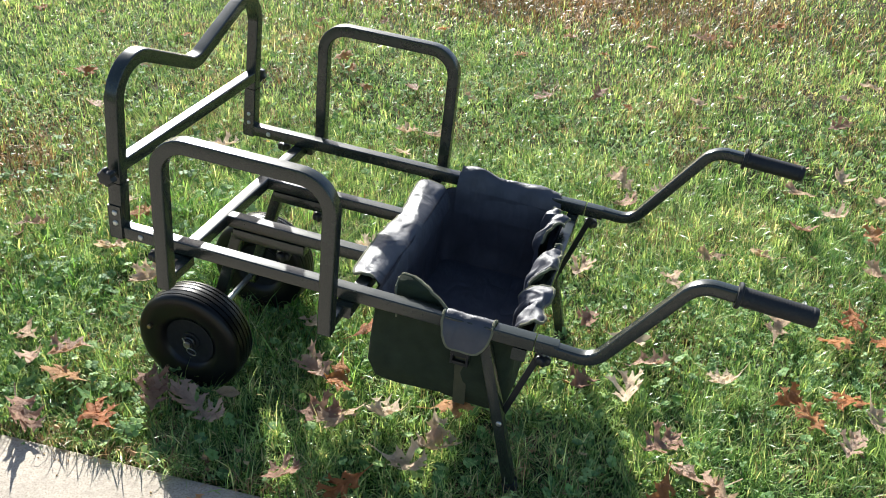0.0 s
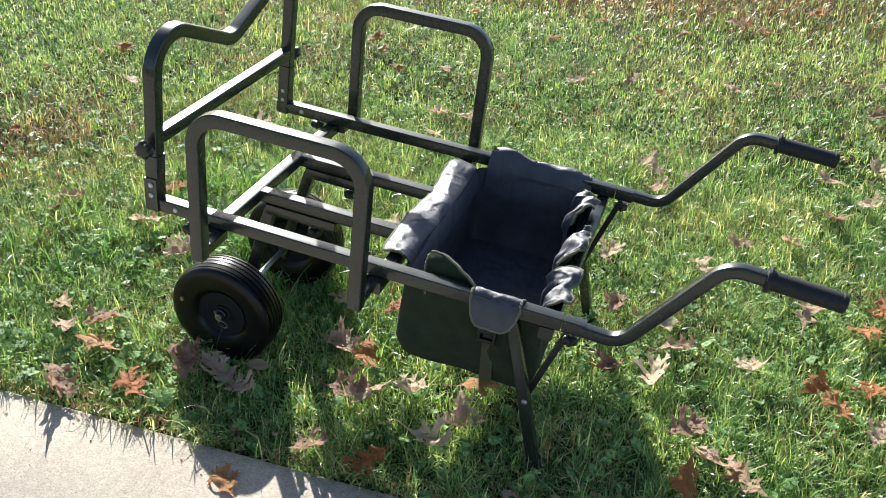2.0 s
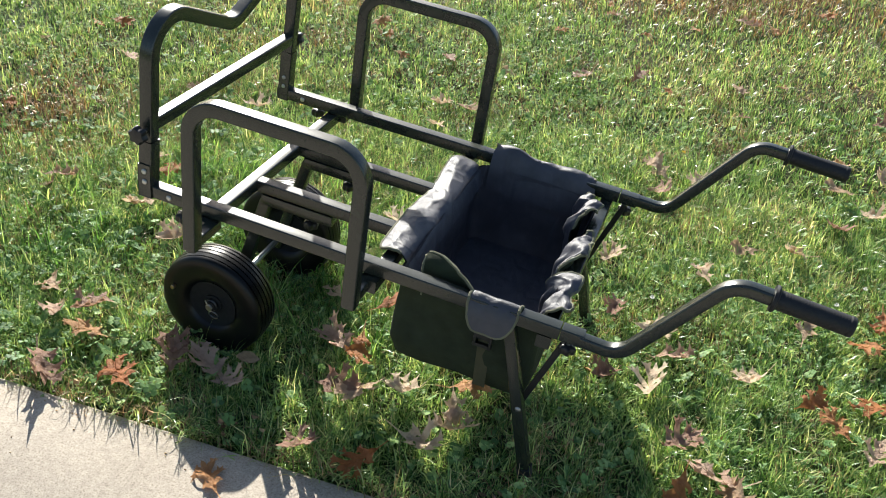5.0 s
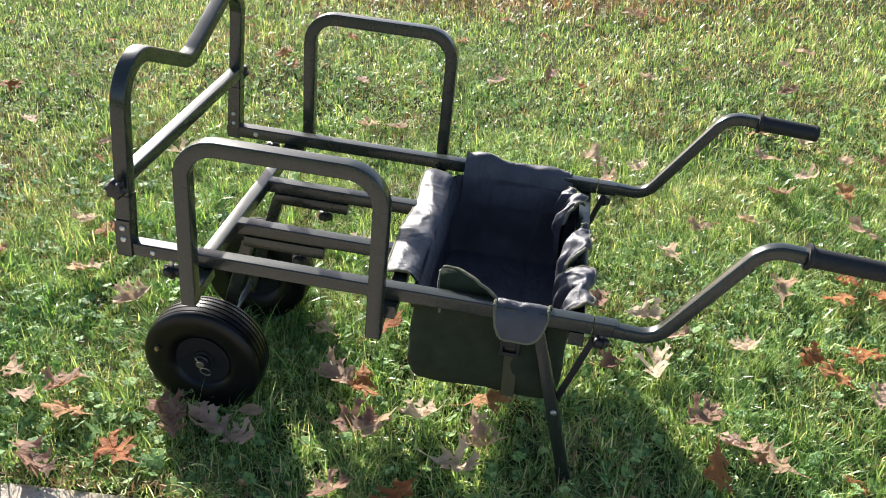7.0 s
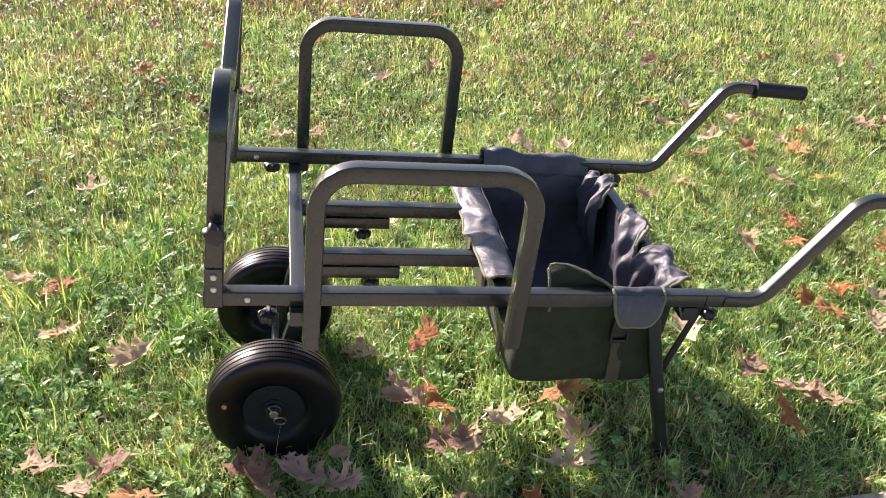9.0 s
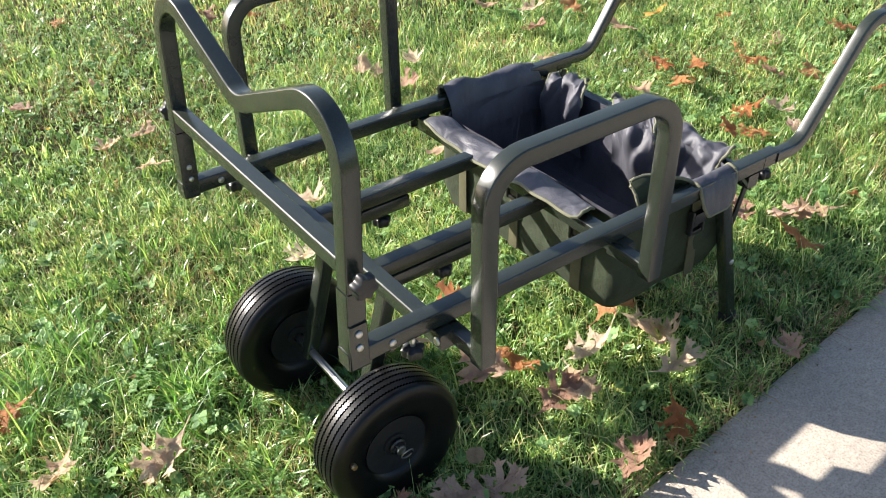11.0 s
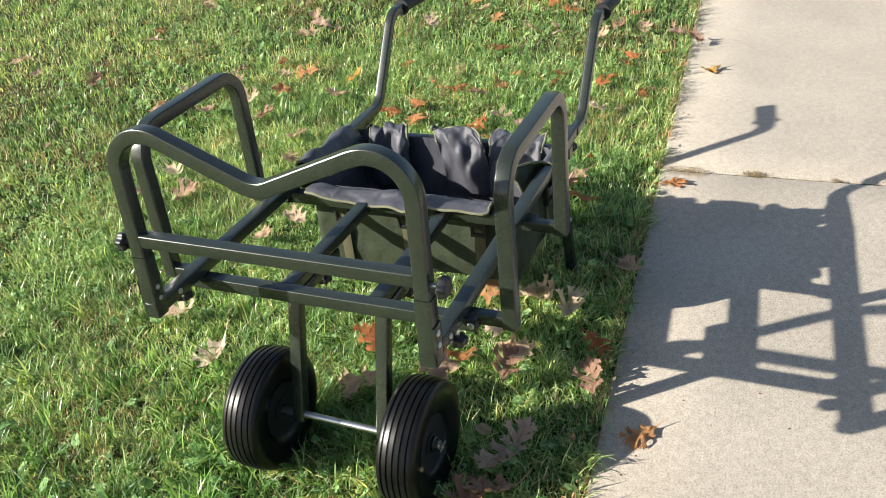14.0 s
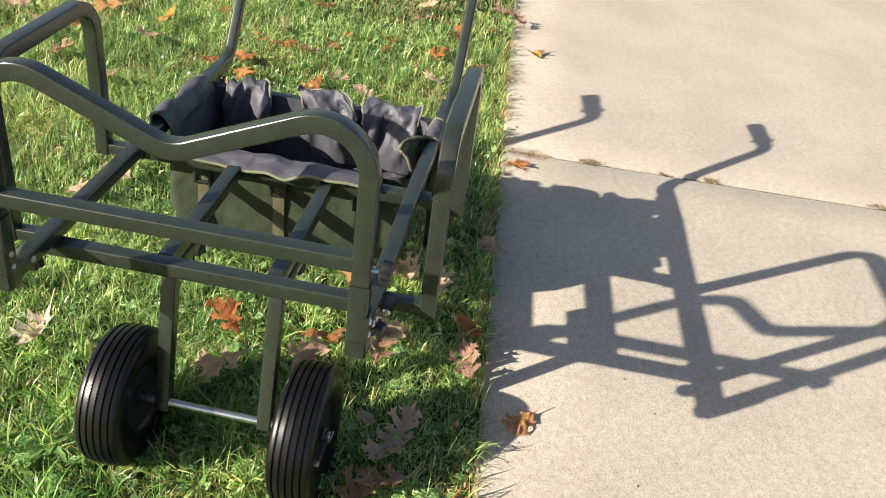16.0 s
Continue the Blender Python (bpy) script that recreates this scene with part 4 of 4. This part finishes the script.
def build_rosette(seed):
    """A low weed: long toothed leaves that spread flat from one crown."""
    rnd = random.Random(seed)
    weed = tagged(new("lawn_weed"), "low rosette of toothed green weed leaves in grass", "weed", "rosette weeds")
    count = rnd.randint(6, 9)
    for k in range(count):
        bm = bmesh.new()
        way = k * math.tau / count + rnd.uniform(-0.3, 0.3)
        reach, wide, rise = rnd.uniform(0.035, 0.075), rnd.uniform(0.009, 0.015), rnd.uniform(0.2, 1.0)
        d, n = Vector((math.cos(way), math.sin(way), 0)), Vector((-math.sin(way), math.cos(way), 0))
        last = None
        for i in range(8):
            f = i / 7
            w = wide * math.sin(math.pi * (0.06 + 0.92 * f ** 1.3)) * (1.0 if i % 2 else 0.75)
            c = d * reach * f + W * (reach * rise * (f - 0.85 * f * f) + 0.004) + n * 0.006 * math.sin(3 * f + k)
            row = [bm.verts.new(c + n * w + W * w * 0.4), bm.verts.new(c), bm.verts.new(c - n * w + W * w * 0.4)]
            if last:
                bm.faces.new((last[0], last[1], row[1], row[0]))
                bm.faces.new((last[1], last[2], row[2], row[1]))
            last = row
        part("leaf", bm, ROSETTE, weed, "", 60)
    return weed


def build_rosettes():
    kinds = [build_rosette(k) for k in (2, 5, 9)]
    rnd = random.Random(31)
    spots = [(1.50, 1.28), (1.58, 1.22), (1.46, 1.18), (-0.50, 0.08), (-0.36, 0.02), (-0.62, 0.30), (-0.30, 0.62), (0.02, 0.30), (-0.20, 0.38), (0.62, 0.92), (1.22, 0.52), (-0.08, 0.86)]
    for k, (x, y) in enumerate(spots):
        m = pose(x, y, float(soil_z(x, y)) + 0.016, 0, 0, rnd.uniform(0, 360))
        ob = kinds[k] if k < 3 else copy_thing(kinds[k % 3], m)
        ob.matrix_basis = m
        size = rnd.uniform(0.6, 1.0)
        ob.scale = (size, size, size)


build_rosettes()
build_lawn()


def build_blossom(material, label, flat):
    """A small round flower head of many narrow petals on a thin stalk."""
    flower = tagged(new("lawn_flower"), label, "flower", "lawn flowers")
    bm = bmesh.new()
    for ring, (r, rise) in enumerate(((0.008, 0.2), (0.0062, 0.6), (0.0036, 1.0))):
        for k in range(11 - 2 * ring):
            a = k * math.tau / (11 - 2 * ring) + ring
            d, n = Vector((math.cos(a), math.sin(a), 0)), Vector((-math.sin(a), math.cos(a), 0))
            tip = d * r + W * (0.035 + flat * rise)
            bm.faces.new([bm.verts.new(p) for p in (W * 0.034, d * r * 0.6 + n * 0.0016 + W * (0.034 + flat * rise * 0.7), tip, d * r * 0.6 - n * 0.0016 + W * (0.034 + flat * rise * 0.7))])
    part("head", bm, material, flower)
    part("stalk", rod(bmesh.new(), ((0, 0, 0), (0.002, 0.001, 0.02), (0, 0, 0.0345)), 0.0009, 5), CLOVER, flower, "thin green stalk")
    return flower


def build_blossoms():
    for material, label, flat, spots in (
            (PETAL, "small white clover blossom standing in the grass", 0.009, ((1.02, 0.42), (1.20, 0.62), (1.50, 0.62), (1.57, 0.74), (0.30, 1.60), (-0.50, 0.80))),
            (YELLOW, "small yellow flower standing in the grass", 0.004, ((-0.02, 1.55), (-0.35, 1.02), (0.55, 2.0), (0.98, 1.36), (-0.24, 1.28)))):
        first = build_blossom(material, label, flat)
        for k, (x, y) in enumerate(spots):
            m = pose(x, y, float(soil_z(x, y)) + 0.014, 6 * math.sin(9 * k), 8 * math.cos(7 * k), 50 * k)
            ob = first if k == 0 else copy_thing(first, m)
            ob.matrix_basis = m


build_blossoms()


def build_litter():
    """Crumbs of dry leaf all over the lawn, and a few on the path."""
    rs = np.random.RandomState(12)
    x, y = lawn_points(2400, -2.6, 4.2, -0.6, 5.0, rs)
    ex = rs.uniform(-0.6, 3.6, 130)
    x, y = np.concatenate([x, ex]), np.concatenate([y, edge_y(ex) + 0.012 + np.abs(rs.normal(0, 0.035, 130))])
    px = rs.uniform(-0.6, 3.2, 230)
    py = edge_y(px) - np.concatenate([np.abs(rs.normal(0, 0.35, 130)), np.abs(rs.normal(0, 0.03, 100))]) - 0.01
    verts, faces = [], []
    for k, (cx, cy) in enumerate(zip(np.concatenate([x, px]), np.concatenate([y, py]))):
        paved = k >= len(x)
        r = rs.uniform(0.0015, 0.004) if paved else rs.uniform(0.003, 0.011)
        z = paved_z(cx, cy) + 0.002 if paved else float(soil_z(cx, cy)) + rs.uniform(0.016, 0.044)
        tilt, way, first = rs.uniform(0, 0.25 if paved else 0.5), rs.uniform(0, math.tau), len(verts)
        for i in range(6):
            a = i * math.tau / 6 + rs.uniform(-0.3, 0.3)
            q = r * rs.uniform(0.45, 1.2)
            lx, ly = math.cos(a) * q, math.sin(a) * q * 0.7
            verts.append((cx + lx, cy + ly, z + math.tan(tilt) * (lx * math.cos(way) + ly * math.sin(way)) + 0.25 * r * math.cos(2 * a)))
        faces += [(first, first + 1, first + 2, first + 3), (first, first + 3, first + 4, first + 5)]
    me = bpy.data.meshes.new("leaf_litter")
    me.from_pydata(verts, [], faces)
    me.materials.append(LITTER)
    tagged(new("leaf_litter", me), "crumbs of brown and orange dry leaf in the lawn", "litter", kind="stuff")


build_litter()


def build_joint_weeds():
    """Dry tufts that grow in the joint of the path."""
    rnd = random.Random(3)
    for at_x, y, size, n in ((1.468, -0.500, 0.055, 260), (1.486, -0.700, 0.034, 190), (1.500, -0.93, 0.014, 50), (1.518, -1.085, 0.022, 110), (1.555, -1.62, 0.030, 120)):
        bm = bmesh.new()
        for j in range(n):
            a, r = rnd.uniform(0, math.tau), size * rnd.random() ** 0.7
            p = Vector((r * math.cos(a) * 0.55, r * math.sin(a) * 1.25, 0.001))
            d = Vector((rnd.uniform(-1, 1), rnd.uniform(-1, 1), rnd.uniform(0.15, 0.9))).normalized() * rnd.uniform(0.006, 0.018)
            w = d.cross(W).normalized() * 0.0011
            bm.faces.new([bm.verts.new(p - w), bm.verts.new(p + w), bm.verts.new(p + d)])
        ob = part("joint_weeds", bm, MOSS, None, "", 30, False)
        ob.matrix_world = pose(at_x, y, paved_z(at_x, y))
        tagged(ob, "small dry tuft growing in the path joint", "weed", kind="stuff")


build_joint_weeds()
